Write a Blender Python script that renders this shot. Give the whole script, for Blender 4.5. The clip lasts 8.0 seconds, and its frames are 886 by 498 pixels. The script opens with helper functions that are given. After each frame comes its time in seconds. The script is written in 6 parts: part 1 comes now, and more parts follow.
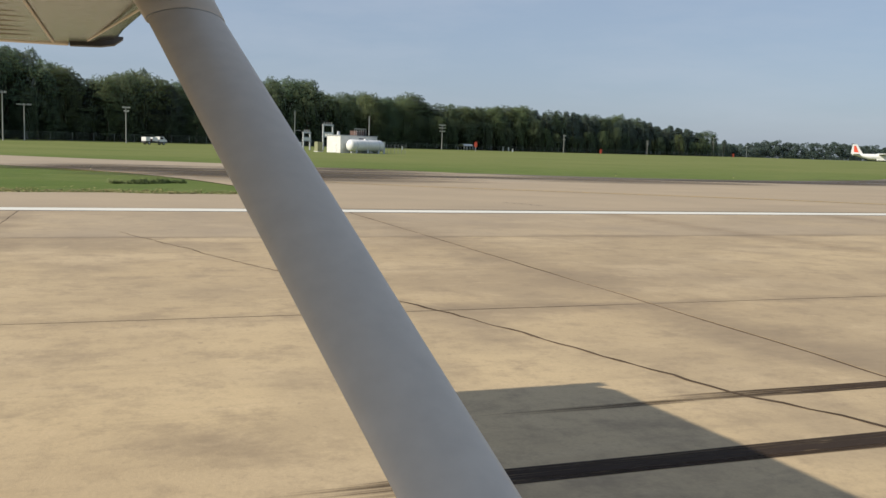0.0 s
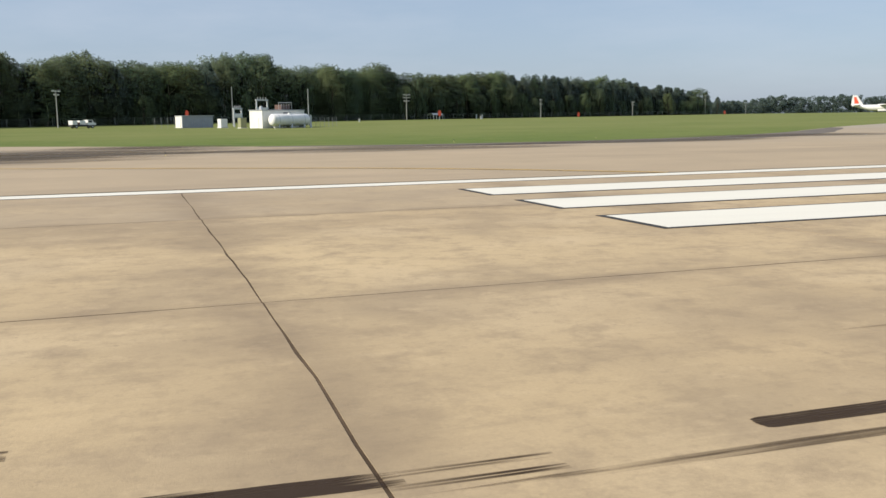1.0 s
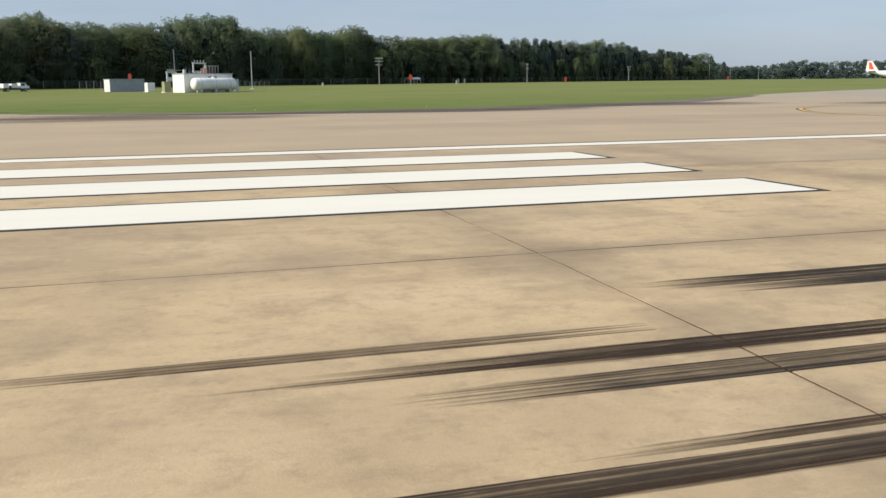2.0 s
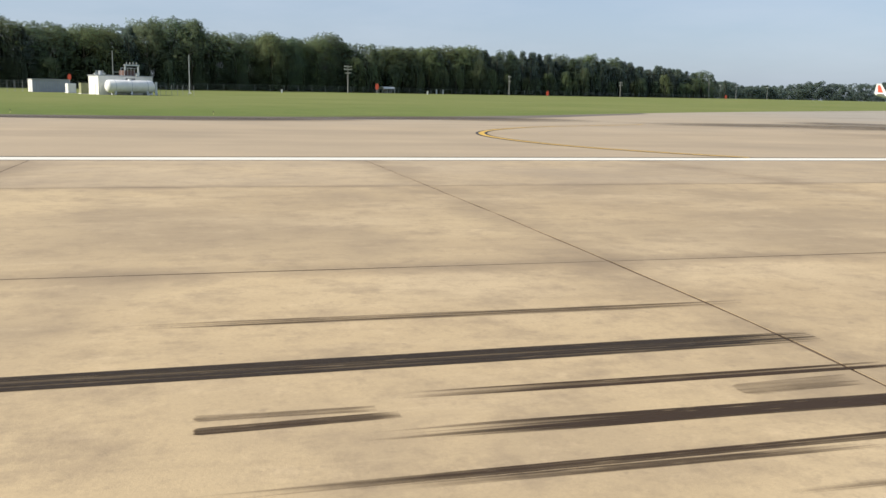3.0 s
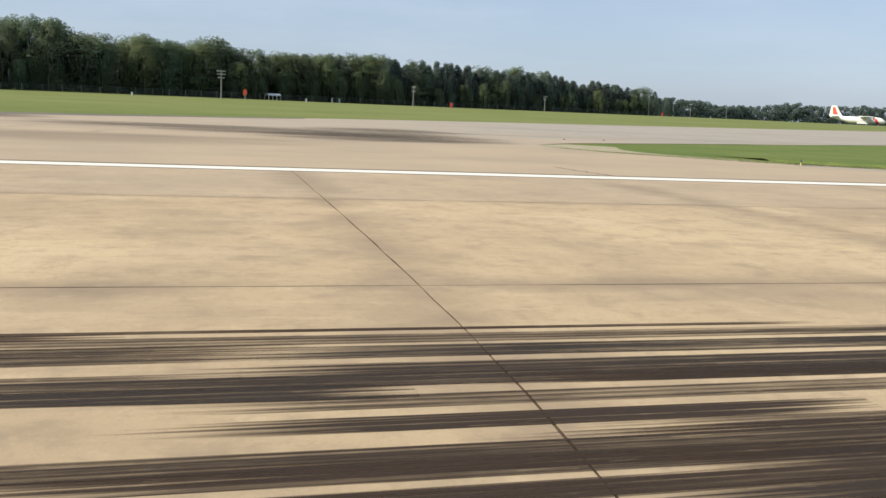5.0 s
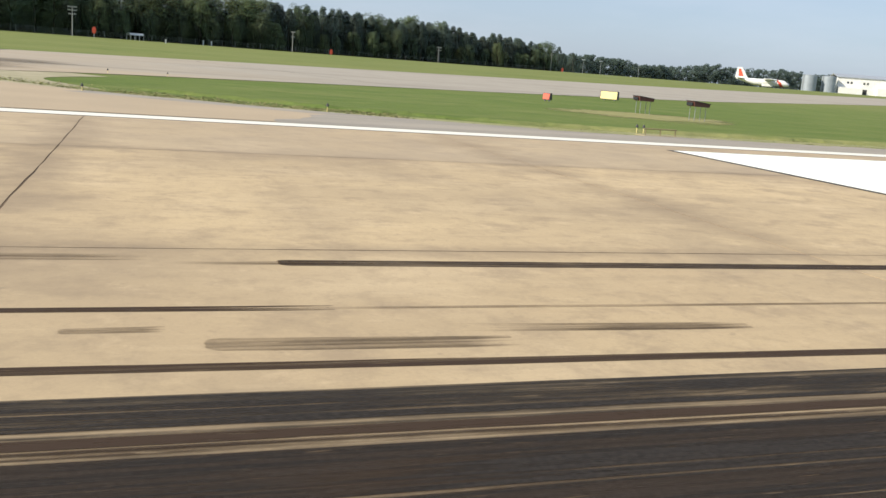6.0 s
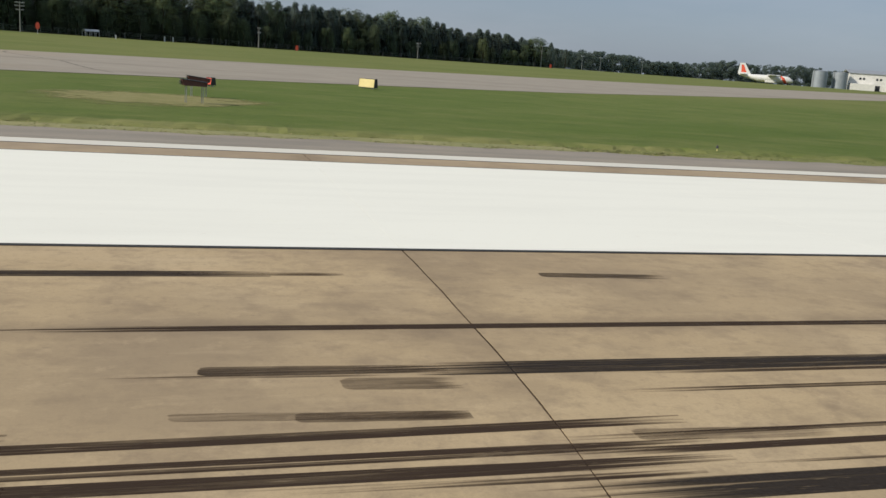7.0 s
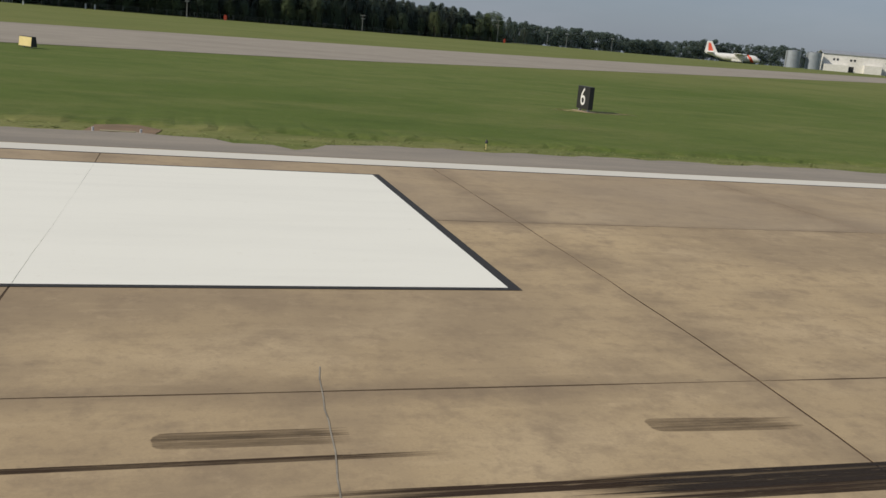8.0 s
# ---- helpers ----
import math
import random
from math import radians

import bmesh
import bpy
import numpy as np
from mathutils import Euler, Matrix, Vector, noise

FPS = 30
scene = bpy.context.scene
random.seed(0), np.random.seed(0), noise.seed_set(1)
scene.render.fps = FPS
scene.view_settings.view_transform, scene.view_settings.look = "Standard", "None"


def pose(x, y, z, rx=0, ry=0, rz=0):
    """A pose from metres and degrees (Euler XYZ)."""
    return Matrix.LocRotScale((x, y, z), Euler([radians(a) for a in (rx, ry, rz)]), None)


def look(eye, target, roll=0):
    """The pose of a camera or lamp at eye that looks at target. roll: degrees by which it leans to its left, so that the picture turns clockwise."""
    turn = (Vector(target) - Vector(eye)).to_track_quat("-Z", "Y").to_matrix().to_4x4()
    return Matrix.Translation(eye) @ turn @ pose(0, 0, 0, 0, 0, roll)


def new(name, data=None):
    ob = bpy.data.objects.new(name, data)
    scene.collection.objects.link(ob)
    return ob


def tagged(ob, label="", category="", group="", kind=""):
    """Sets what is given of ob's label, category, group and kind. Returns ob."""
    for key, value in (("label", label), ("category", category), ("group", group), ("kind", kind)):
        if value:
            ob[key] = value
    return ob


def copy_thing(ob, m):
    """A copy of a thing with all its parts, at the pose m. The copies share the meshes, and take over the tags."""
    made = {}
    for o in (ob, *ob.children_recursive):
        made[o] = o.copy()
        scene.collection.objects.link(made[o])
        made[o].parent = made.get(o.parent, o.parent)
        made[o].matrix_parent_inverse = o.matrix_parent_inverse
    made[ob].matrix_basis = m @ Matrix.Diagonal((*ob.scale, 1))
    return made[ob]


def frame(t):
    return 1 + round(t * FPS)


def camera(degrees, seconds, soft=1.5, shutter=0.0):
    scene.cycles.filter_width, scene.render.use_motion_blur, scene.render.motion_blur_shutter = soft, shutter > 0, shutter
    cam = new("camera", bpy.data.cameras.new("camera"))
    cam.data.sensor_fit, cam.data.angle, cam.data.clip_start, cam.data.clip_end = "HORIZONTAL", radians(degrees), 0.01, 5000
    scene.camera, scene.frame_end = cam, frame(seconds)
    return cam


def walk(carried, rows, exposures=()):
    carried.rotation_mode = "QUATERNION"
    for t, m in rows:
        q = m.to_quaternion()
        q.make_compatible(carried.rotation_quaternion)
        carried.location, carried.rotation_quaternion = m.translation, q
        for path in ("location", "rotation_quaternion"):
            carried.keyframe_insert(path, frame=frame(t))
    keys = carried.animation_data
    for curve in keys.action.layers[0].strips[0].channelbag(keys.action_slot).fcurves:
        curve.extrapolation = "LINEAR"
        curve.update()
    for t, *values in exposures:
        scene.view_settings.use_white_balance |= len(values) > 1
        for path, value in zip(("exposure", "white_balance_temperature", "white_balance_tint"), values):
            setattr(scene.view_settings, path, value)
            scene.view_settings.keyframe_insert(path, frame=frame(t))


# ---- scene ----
cam = camera(51.68, 8.0)
walk(cam, [
    (0.0, pose(-148.748, -0.890, 1.598, 83.923, -1.716, -19.791)),
    (0.5, pose(-139.309, -0.585, 1.567, 84.239, -0.271, -20.332)),
    (1.0, pose(-129.358, -0.312, 1.557, 82.071, 0.797, -18.838)),
    (1.5, pose(-118.985, -0.166, 1.537, 80.484, 0.872, -18.080)),
    (1.7, pose(-114.777, -0.136, 1.547, 79.910, 0.537, -17.584)),
    (2.8, pose(-90.893, -0.411, 1.572, 80.187, 0.288, -15.298)),
    (3.0, pose(-86.361, -0.431, 1.566, 80.551, -1.101, -15.131)),
    (3.5, pose(-74.886, -0.445, 1.586, 80.652, -1.310, -14.272)),
    (4.0, pose(-63.232, -0.408, 1.589, 81.055, -1.790, -13.589)),
    (4.2, pose(-58.496, -0.386, 1.600, 80.881, -1.766, -13.657)),
    (5.3, pose(-31.056, -0.173, 1.574, 81.560, -3.188, -14.913)),
    (5.5, pose(-25.815, -0.141, 1.599, 80.934, -3.229, -16.221)),
    (6.0, pose(-12.637, -0.068, 1.652, 78.702, -4.294, -17.744)),
    (6.5, pose(0.780, -0.008, 1.902, 77.994, -4.930, -16.257)),
    (7.0, pose(14.158, 0.024, 2.341, 78.475, -4.078, -15.661)),
    (7.5, pose(27.688, 0.114, 2.739, 78.525, -4.112, -15.519)),
    (7.8, pose(35.967, 0.167, 2.946, 77.758, -4.583, -15.523)),
    (8.0, pose(41.463, 0.210, 3.100, 77.038, -4.866, -15.526)),
], exposures=[(0.0, 0.32, 6500, 10), (0.5, 0.48, 6500, 10), (1.0, 0.54, 6500, 10), (1.5, 0.50, 6500, 10), (3.0, 0.65, 6500, 10), (3.5, 0.70, 6500, 10),
              (5.5, 0.72, 6500, 10), (6.0, 0.74, 6480, 9.5), (6.5, 0.30, 6500, 10), (7.0, -0.01, 6500, 10), (7.5, -0.30, 6500, 10.5), (8.0, -0.25, 6600, 11.5)])

# ---- sky and sun ----
SUN_UP = 34.0
world = bpy.data.worlds.new("sky")
scene.world = world
world.use_nodes = True
wn = world.node_tree
sky = wn.nodes.new("ShaderNodeTexSky")
sky.sky_type = "NISHITA"
sky.sun_disc = False
sky.sun_elevation = radians(SUN_UP)
sky.sun_rotation = radians(267)
sky.altitude = 0
sky.air_density, sky.dust_density, sky.ozone_density = 1.0, 1.2, 2.4
# summer haze thins the blue evenly over the whole sky
haze = wn.nodes.new("ShaderNodeMix")
haze.data_type = "RGBA"
haze.inputs[0].default_value = 0.62
haze.inputs[7].default_value = (3.35, 4.10, 5.40, 1)
wn.links.new(sky.outputs[0], haze.inputs[6])
# thin cirrus veils
veil_at = wn.nodes.new("ShaderNodeMapping")
veil_at.inputs["Scale"].default_value = (1.6, 1.1, 7.0)
wn.links.new(wn.nodes.new("ShaderNodeTexCoord").outputs["Generated"], veil_at.inputs["Vector"])
veil = wn.nodes.new("ShaderNodeTexNoise")
veil.inputs["Scale"].default_value, veil.inputs["Detail"].default_value, veil.inputs["Roughness"].default_value = 2.2, 6.0, 0.6
wn.links.new(veil_at.outputs[0], veil.inputs["Vector"])
veil_part = wn.nodes.new("ShaderNodeMapRange")
for k, v in ((1, 0.42), (2, 0.72), (3, 0.0), (4, 0.30)):
    veil_part.inputs[k].default_value = v
wn.links.new(veil.outputs["Fac"], veil_part.inputs[0])
clouded = wn.nodes.new("ShaderNodeMix")
clouded.data_type = "RGBA"
clouded.inputs[7].default_value = (4.9, 5.4, 6.2, 1)
wn.links.new(veil_part.outputs[0], clouded.inputs[0])
wn.links.new(haze.outputs[2], clouded.inputs[6])
wn.links.new(clouded.outputs[2], wn.nodes["Background"].inputs[0])
wn.nodes["Background"].inputs[1].default_value = 0.087
sun_lamp = bpy.data.lights.new("sun", "SUN")
sun_lamp.energy, sun_lamp.angle, sun_lamp.color = 4.0, radians(0.53), (1.0, 0.92, 0.78)
sun_ob = new("sun", sun_lamp)
sun_ob.matrix_world = look((-100, -6, 100 * math.tan(radians(SUN_UP))), (0, 0, 0))


# ---- materials ----
class Nodes:
    """A material's node tree, with short ways to add nodes."""

    def __init__(self, name):
        self.m = bpy.data.materials.new(name)
        self.m.use_nodes = True
        self.t = self.m.node_tree
        self.b = self.t.nodes["Principled BSDF"]
        self.out = self.t.nodes["Material Output"]
        self.pos = self.t.nodes.new("ShaderNodeNewGeometry").outputs["Position"]

    def add(self, kind, **links):
        n = self.t.nodes.new(kind)
        for k, v in links.items():
            self.put(n.inputs[k.replace("_", " ")], v)
        return n

    def put(self, socket, v):
        if isinstance(v, bpy.types.NodeSocket):
            self.t.links.new(v, socket)
        else:
            socket.default_value = v

    def noise(self, scale, detail=4.0, rough=0.55, stretch=None, src=None):
        p = src or self.pos
        if stretch:
            m = self.t.nodes.new("ShaderNodeMapping")
            m.inputs["Scale"].default_value = stretch
            self.t.links.new(p, m.inputs["Vector"])
            p = m.outputs[0]
        n = self.add("ShaderNodeTexNoise", Vector=p, Scale=scale, Detail=detail, Roughness=rough)
        return n.outputs["Fac"]

    def ramp(self, fac, lo, hi, a=0.0, b=1.0):
        n = self.t.nodes.new("ShaderNodeMapRange")
        n.clamp = True
        for k, v in ((0, fac), (1, lo), (2, hi), (3, a), (4, b)):
            self.put(n.inputs[k], v)
        return n.outputs[0]

    def mix(self, fac, a, b, blend="MIX"):
        n = self.t.nodes.new("ShaderNodeMix")
        n.data_type, n.blend_type = "RGBA", blend
        for k, v in ((0, fac), (6, a), (7, b)):
            self.put(n.inputs[k], v if isinstance(v, bpy.types.NodeSocket) or k == 0 else (*v, 1))
        return n.outputs[2]

    def math(self, op, a, b=0.0):
        n = self.t.nodes.new("ShaderNodeMath")
        n.operation = op
        self.put(n.inputs[0], a)
        self.put(n.inputs[1], b)
        return n.outputs[0]

    def bump(self, height, strength, distance):
        n = self.add("ShaderNodeBump", Height=height, Strength=strength, Distance=distance)
        self.t.links.new(n.outputs[0], self.b.inputs["Normal"])

    def done(self, color, rough=0.8, metal=0.0, spec=None):
        self.put(self.b.inputs["Base Color"], color if isinstance(color, bpy.types.NodeSocket) else (*color, 1))
        self.put(self.b.inputs["Roughness"], rough)
        self.put(self.b.inputs["Metallic"], metal)
        if spec is not None:
            self.put(self.b.inputs["Specular IOR Level"], spec)
        return self.m


def plain(name, a, b, scale=3.0, rough=0.7, metal=0.0, relief=0.0, spec=None):
    """Two close tones mixed by noise at two scales, with light relief."""
    n = Nodes(name)
    c = n.mix(n.ramp(n.noise(scale), 0.35, 0.65), a, b)
    c = n.mix(n.ramp(n.noise(scale * 11, 3), 0.3, 0.7, 0.0, 0.35), c, [x * 0.75 for x in a])
    if relief:
        n.bump(n.noise(scale * 14, 5), relief, 0.02)
    return n.done(c, rough, metal, spec)


def concrete():
    n = Nodes("runway_concrete")
    rnd = n.t.nodes.new("ShaderNodeObjectInfo").outputs["Random"]
    c = n.mix(n.ramp(n.noise(0.13, 6, 0.6), 0.32, 0.68), (0.575, 0.448, 0.270), (0.43, 0.328, 0.200))
    c = n.mix(n.ramp(n.noise(1.0, 4, 0.5, (0.16, 0.24, 1)), 0.45, 0.68, 0.0, 0.6), c, (0.27, 0.21, 0.142))
    c = n.mix(n.ramp(n.noise(1.0, 4, 0.5, (0.6, 0.45, 1)), 0.50, 0.70, 0.0, 0.55), c, (0.285, 0.222, 0.15))
    c = n.mix(n.ramp(n.noise(1.0, 4, 0.5, (0.4, 0.5, 3)), 0.52, 0.70, 0.0, 0.55), c, (0.60, 0.475, 0.305))
    c = n.mix(n.ramp(n.noise(1.5, 7, 0.72), 0.50, 0.66, 0.0, 0.6), c, (0.265, 0.203, 0.136))
    c = n.mix(n.ramp(n.noise(1.0, 6, 0.65, (0.5, 3.4, 1)), 0.54, 0.70, 0.0, 0.26), c, (0.245, 0.19, 0.13))
    c = n.mix(n.ramp(n.noise(1.0, 6, 0.65, (0.7, 4.2, 4)), 0.56, 0.70, 0.0, 0.26), c, (0.62, 0.49, 0.315))
    c = n.mix(n.ramp(n.noise(1.0, 5, 0.7, (3.2, 3.2, 1)), 0.52, 0.66, 0.0, 0.30), c, (0.235, 0.18, 0.122))
    c = n.mix(n.ramp(n.noise(1.0, 5, 0.7, (2.4, 2.4, 2)), 0.57, 0.70, 0.0, 0.34), c, (0.64, 0.50, 0.32))
    c = n.mix(n.ramp(n.noise(9, 5, 0.75), 0.54, 0.68, 0.0, 0.30), c, (0.225, 0.175, 0.12))
    c = n.mix(n.ramp(n.noise(38, 4, 0.7), 0.35, 0.75, 0.0, 0.30), c, (0.27, 0.215, 0.145))
    c = n.mix(n.ramp(n.noise(7, 3, 0.5), 0.69, 0.75, 0.0, 0.35), c, (0.2, 0.16, 0.115))
    c = n.mix(n.ramp(rnd, 0, 1, 0.0, 0.22), c, (0.31, 0.245, 0.16))
    # the outermost row of slabs is older and greyer
    outer = n.math("GREATER_THAN", n.add("ShaderNodeSeparateXYZ", Vector=n.pos).outputs[1], 15.32)
    c = n.mix(n.math("MULTIPLY", outer, n.ramp(n.noise(0.22, 5, 0.6), 0.3, 0.7, 0.2, 0.6)), c, (0.335, 0.275, 0.205))
    # seepage stains that spread unevenly from the joints
    at = n.add("ShaderNodeSeparateXYZ", Vector=n.t.nodes.new("ShaderNodeTexCoord").outputs["Generated"])
    near = []
    for k in (0, 1):
        near.append(n.math("MINIMUM", at.outputs[k], n.math("SUBTRACT", 1.0, at.outputs[k])))
    blot = n.noise(1.0, 6, 0.7, (0.45, 0.6, 1))
    for d, reach in ((near[0], 0.16), (near[1], 0.07)):
        edge = n.math("ADD", n.ramp(d, 0.0, reach, 0.34, 0.0), n.math("SUBTRACT", blot, 0.5))
        c = n.mix(n.ramp(edge, 0.12, 0.40, 0.0, 0.55), c, (0.215, 0.165, 0.112))
    c = n.mix(1.0, c, (0.992, 0.972, 0.952), "MULTIPLY")
    n.bump(n.noise(55, 5, 0.7), 0.35, 0.006)
    return n.done(c, 0.85, spec=0.25)


def asphalt(name, light, dark, patch, spread):
    n = Nodes(name)
    c = n.mix(n.ramp(n.noise(1.0, 5, 0.6, spread), 0.35, 0.65), light, dark)
    c = n.mix(n.ramp(n.noise(0.45, 5, 0.65), 0.5, 0.75, 0.0, 0.5), c, patch)
    c = n.mix(n.ramp(n.noise(24, 4, 0.7), 0.35, 0.7, 0.0, 0.35), c, [x * 0.6 for x in dark])
    n.bump(n.noise(60, 4, 0.7), 0.4, 0.008)
    return n.done(c, 0.88, spec=0.25)


def taxi_surface():
    """Aged concrete close to the runway that turns to grey asphalt further out."""
    n = Nodes("taxiway_surface")
    sep = n.add("ShaderNodeSeparateXYZ", Vector=n.pos)
    wob = n.ramp(n.noise(0.07, 4), 0.2, 0.8, -14, 14)
    away = n.math("MULTIPLY", n.ramp(n.math("ADD", sep.outputs[1], wob), 44, 72), n.ramp(n.math("ADD", sep.outputs[0], wob), -42, 4, 0.25, 1.0))
    c = n.mix(n.ramp(n.noise(0.2, 5), 0.3, 0.7), (0.43, 0.335, 0.225), (0.36, 0.285, 0.195))
    c = n.mix(away, c, n.mix(n.ramp(n.noise(0.3, 5), 0.3, 0.7), (0.372, 0.332, 0.272), (0.312, 0.280, 0.232)))
    c = n.mix(n.ramp(n.noise(1.0, 5, 0.6, (0.02, 0.09, 1)), 0.52, 0.72, 0.0, 0.38), c, (0.125, 0.105, 0.085))
    c = n.mix(n.ramp(n.noise(18, 4, 0.7), 0.35, 0.75, 0.0, 0.3), c, (0.2, 0.165, 0.12))
    n.bump(n.noise(50, 4, 0.7), 0.35, 0.006)
    return n.done(c, 0.88, spec=0.25)


def grass_ground():
    n = Nodes("mown_grass")
    c = n.mix(n.ramp(n.noise(0.035, 5, 0.6, (0.7, 1.1, 1)), 0.35, 0.65), (0.112, 0.160, 0.036), (0.160, 0.196, 0.056))
    c = n.mix(n.ramp(n.noise(0.16, 6, 0.65, (0.6, 0.9, 1)), 0.46, 0.64, 0.0, 0.7), c, (0.190, 0.208, 0.070))
    c = n.mix(n.ramp(n.noise(0.34, 6, 0.7, (0.7, 0.9, 1)), 0.49, 0.66, 0.0, 0.5), c, (0.072, 0.116, 0.026))
    c = n.mix(n.ramp(n.noise(1.3, 6, 0.75), 0.46, 0.70, 0.0, 0.45), c, (0.084, 0.122, 0.030))
    c = n.mix(n.ramp(n.noise(5.0, 5, 0.75), 0.50, 0.72, 0.0, 0.5), c, (0.150, 0.176, 0.055))
    c = n.mix(n.ramp(n.noise(14, 5, 0.75), 0.42, 0.72, 0.0, 0.5), c, (0.046, 0.078, 0.015))
    c = n.mix(n.ramp(n.noise(0.09, 6, 0.7, (0.7, 1.0, 1)), 0.62, 0.74, 0.0, 0.45), c, (0.225, 0.195, 0.090))
    # paler mown strip along the pavement, broken up unevenly
    across = n.add("ShaderNodeSeparateXYZ", Vector=n.pos)
    far = across.outputs[1]
    strip = n.math("ADD", n.ramp(far, 26.5, 30.5, 0.46, 0.0), n.math("SUBTRACT", n.noise(0.35, 6, 0.7, (0.5, 1.0, 1)), 0.5))
    strip = n.math("SUBTRACT", strip, n.math("ADD", n.ramp(across.outputs[0], 22, 36, 0.0, 0.22), n.ramp(far, 15, 21, 1.0, 0.0)))
    c = n.mix(n.ramp(strip, 0.08, 0.32, 0.0, 0.8), c, (0.262, 0.255, 0.102))
    # beyond the taxiway the grass is drier
    c = n.mix(n.math("MULTIPLY", n.ramp(far, 90, 140), n.ramp(n.noise(0.05, 5, 0.65, (0.5, 1.0, 1)), 0.3, 0.62, 0.15, 0.8)), c, (0.190, 0.200, 0.070))
    n.bump(n.noise(20, 6, 0.8), 0.6, 0.05)
    return n.done(c, 0.95, spec=0.1)


def leaves(name, light, dark, thin=0.25, open_share=0.0):
    """Leaf sprays; thin: light passed through a leaf, open_share: gaps between the leaves of a spray."""
    n = Nodes(name)
    rnd = n.t.nodes.new("ShaderNodeNewGeometry").outputs["Random Per Island"]
    obj = n.t.nodes.new("ShaderNodeObjectInfo").outputs["Random"]
    c = n.mix(rnd, light, dark)
    c = n.mix(n.ramp(obj, 0, 1, 0.0, 0.45), c, [0.75 * light[0] + 0.012, 0.62 * light[1], 0.6 * light[2]])
    n.done(c, 0.6, spec=0.2)
    tl = n.add("ShaderNodeBsdfTranslucent", Color=c)
    mx = n.add("ShaderNodeMixShader", Fac=thin)
    n.t.links.new(n.b.outputs[0], mx.inputs[1])
    n.t.links.new(tl.outputs[0], mx.inputs[2])
    last = mx
    if open_share:
        last = n.add("ShaderNodeMixShader", Fac=open_share)
        n.t.links.new(mx.outputs[0], last.inputs[1])
        n.t.links.new(n.add("ShaderNodeBsdfTransparent").outputs[0], last.inputs[2])
    n.t.links.new(last.outputs[0], n.out.inputs["Surface"])
    return n.m


def rubber():
    """Tyre rubber on concrete, blunt where the wheel touched and brushed out at the end.

    UV: metres from the start, and 0 to 1 across. Attribute lay: thickness, length / 40, width; its alpha: tapered start."""
    n = Nodes("tyre_rubber")
    sep = n.add("ShaderNodeSeparateXYZ", Vector=n.t.nodes.new("ShaderNodeTexCoord").outputs["UV"])
    info = n.t.nodes.new("ShaderNodeAttribute")
    info.attribute_name = "lay"
    col = n.add("ShaderNodeSeparateColor", Color=info.outputs["Color"])
    u, v = sep.outputs[0], sep.outputs[1]
    thick, length, width = col.outputs[0], n.math("MULTIPLY", col.outputs[1], 40.0), col.outputs[2]
    streak = n.noise(1.0, 5, 0.65, (0.16, 26, 1))
    patch = n.noise(1.0, 6, 0.7, (0.7, 6, 1))
    fine = n.noise(1.0, 4, 0.75, (1.4, 60, 1))
    taper = info.outputs["Alpha"]
    blunt = n.ramp(taper, 0.0, 0.5, 1.0, 0.0)
    brushed = n.ramp(taper, 0.5, 1.0)
    side = n.math("MULTIPLY", n.math("ABSOLUTE", n.math("SUBTRACT", v, 0.5)), 2.0)
    back = n.math("MAXIMUM", n.math("SUBTRACT", 1.0, n.math("DIVIDE", u, n.math("MULTIPLY", width, 0.5))), 0.0)
    back = n.math("MULTIPLY", back, blunt)
    away = n.math("SQRT", n.math("ADD", n.math("MULTIPLY", back, back), n.math("POWER", side, 4.0)))
    away = n.math("ADD", away, n.math("MULTIPLY", n.ramp(u, 0.0, 0.8, 0.7, 0.0), brushed))
    inside = n.math("MULTIPLY", n.math("SUBTRACT", 1.0, away), n.math("MULTIPLY", width, 0.5))
    inside = n.math("ADD", inside, n.math("MULTIPLY", n.math("SUBTRACT", streak, 0.55), 0.06))
    cover = n.ramp(inside, 0.0, 0.012)
    left = n.math("DIVIDE", n.math("SUBTRACT", length, u), n.math("MINIMUM", n.math("MULTIPLY", length, 0.35), 1.6))
    fade = n.ramp(n.math("ADD", left, n.math("MULTIPLY", n.math("SUBTRACT", streak, 0.5), 2.2)), 0.0, 0.5)
    deep = n.math("ADD", thick, n.math("ADD", n.math("MULTIPLY", n.math("MULTIPLY", n.math("SUBTRACT", streak, 0.5), 2.6), n.ramp(taper, 0.0, 0.5, 0.45, 1.0)), n.math("MULTIPLY", n.math("SUBTRACT", patch, 0.5), 1.3)))
    a = n.math("POWER", n.ramp(deep, 0.0, 1.0, 0.12, 0.97), 1.2)
    fleck = n.noise(1.0, 3, 0.6, (2.4, 34, 0))
    a = n.math("MULTIPLY", a, n.math("MULTIPLY", n.ramp(fine, 0.58, 0.72, 1.0, 0.55), n.ramp(fleck, 0.62, 0.68, 1.0, 0.5)))
    bare = n.noise(1.0, 6, 0.68, (0.06, 15, 0))
    a = n.math("MULTIPLY", a, n.ramp(n.math("ADD", bare, n.math("MULTIPLY", n.math("SUBTRACT", patch, 0.5), 0.22)), 0.570, 0.625, 1.0, n.ramp(width, 0.22, 0.42, 0.75, 0.28)))
    rise = n.ramp(n.math("ADD", u, n.math("ADD", n.math("MULTIPLY", n.math("SUBTRACT", streak, 0.5), 3.0), n.ramp(taper, 0.0, 0.5, 1.5, -0.5))), -0.1, 0.9)
    a = n.math("MULTIPLY", n.math("MULTIPLY", a, cover), n.math("MULTIPLY", fade, rise))
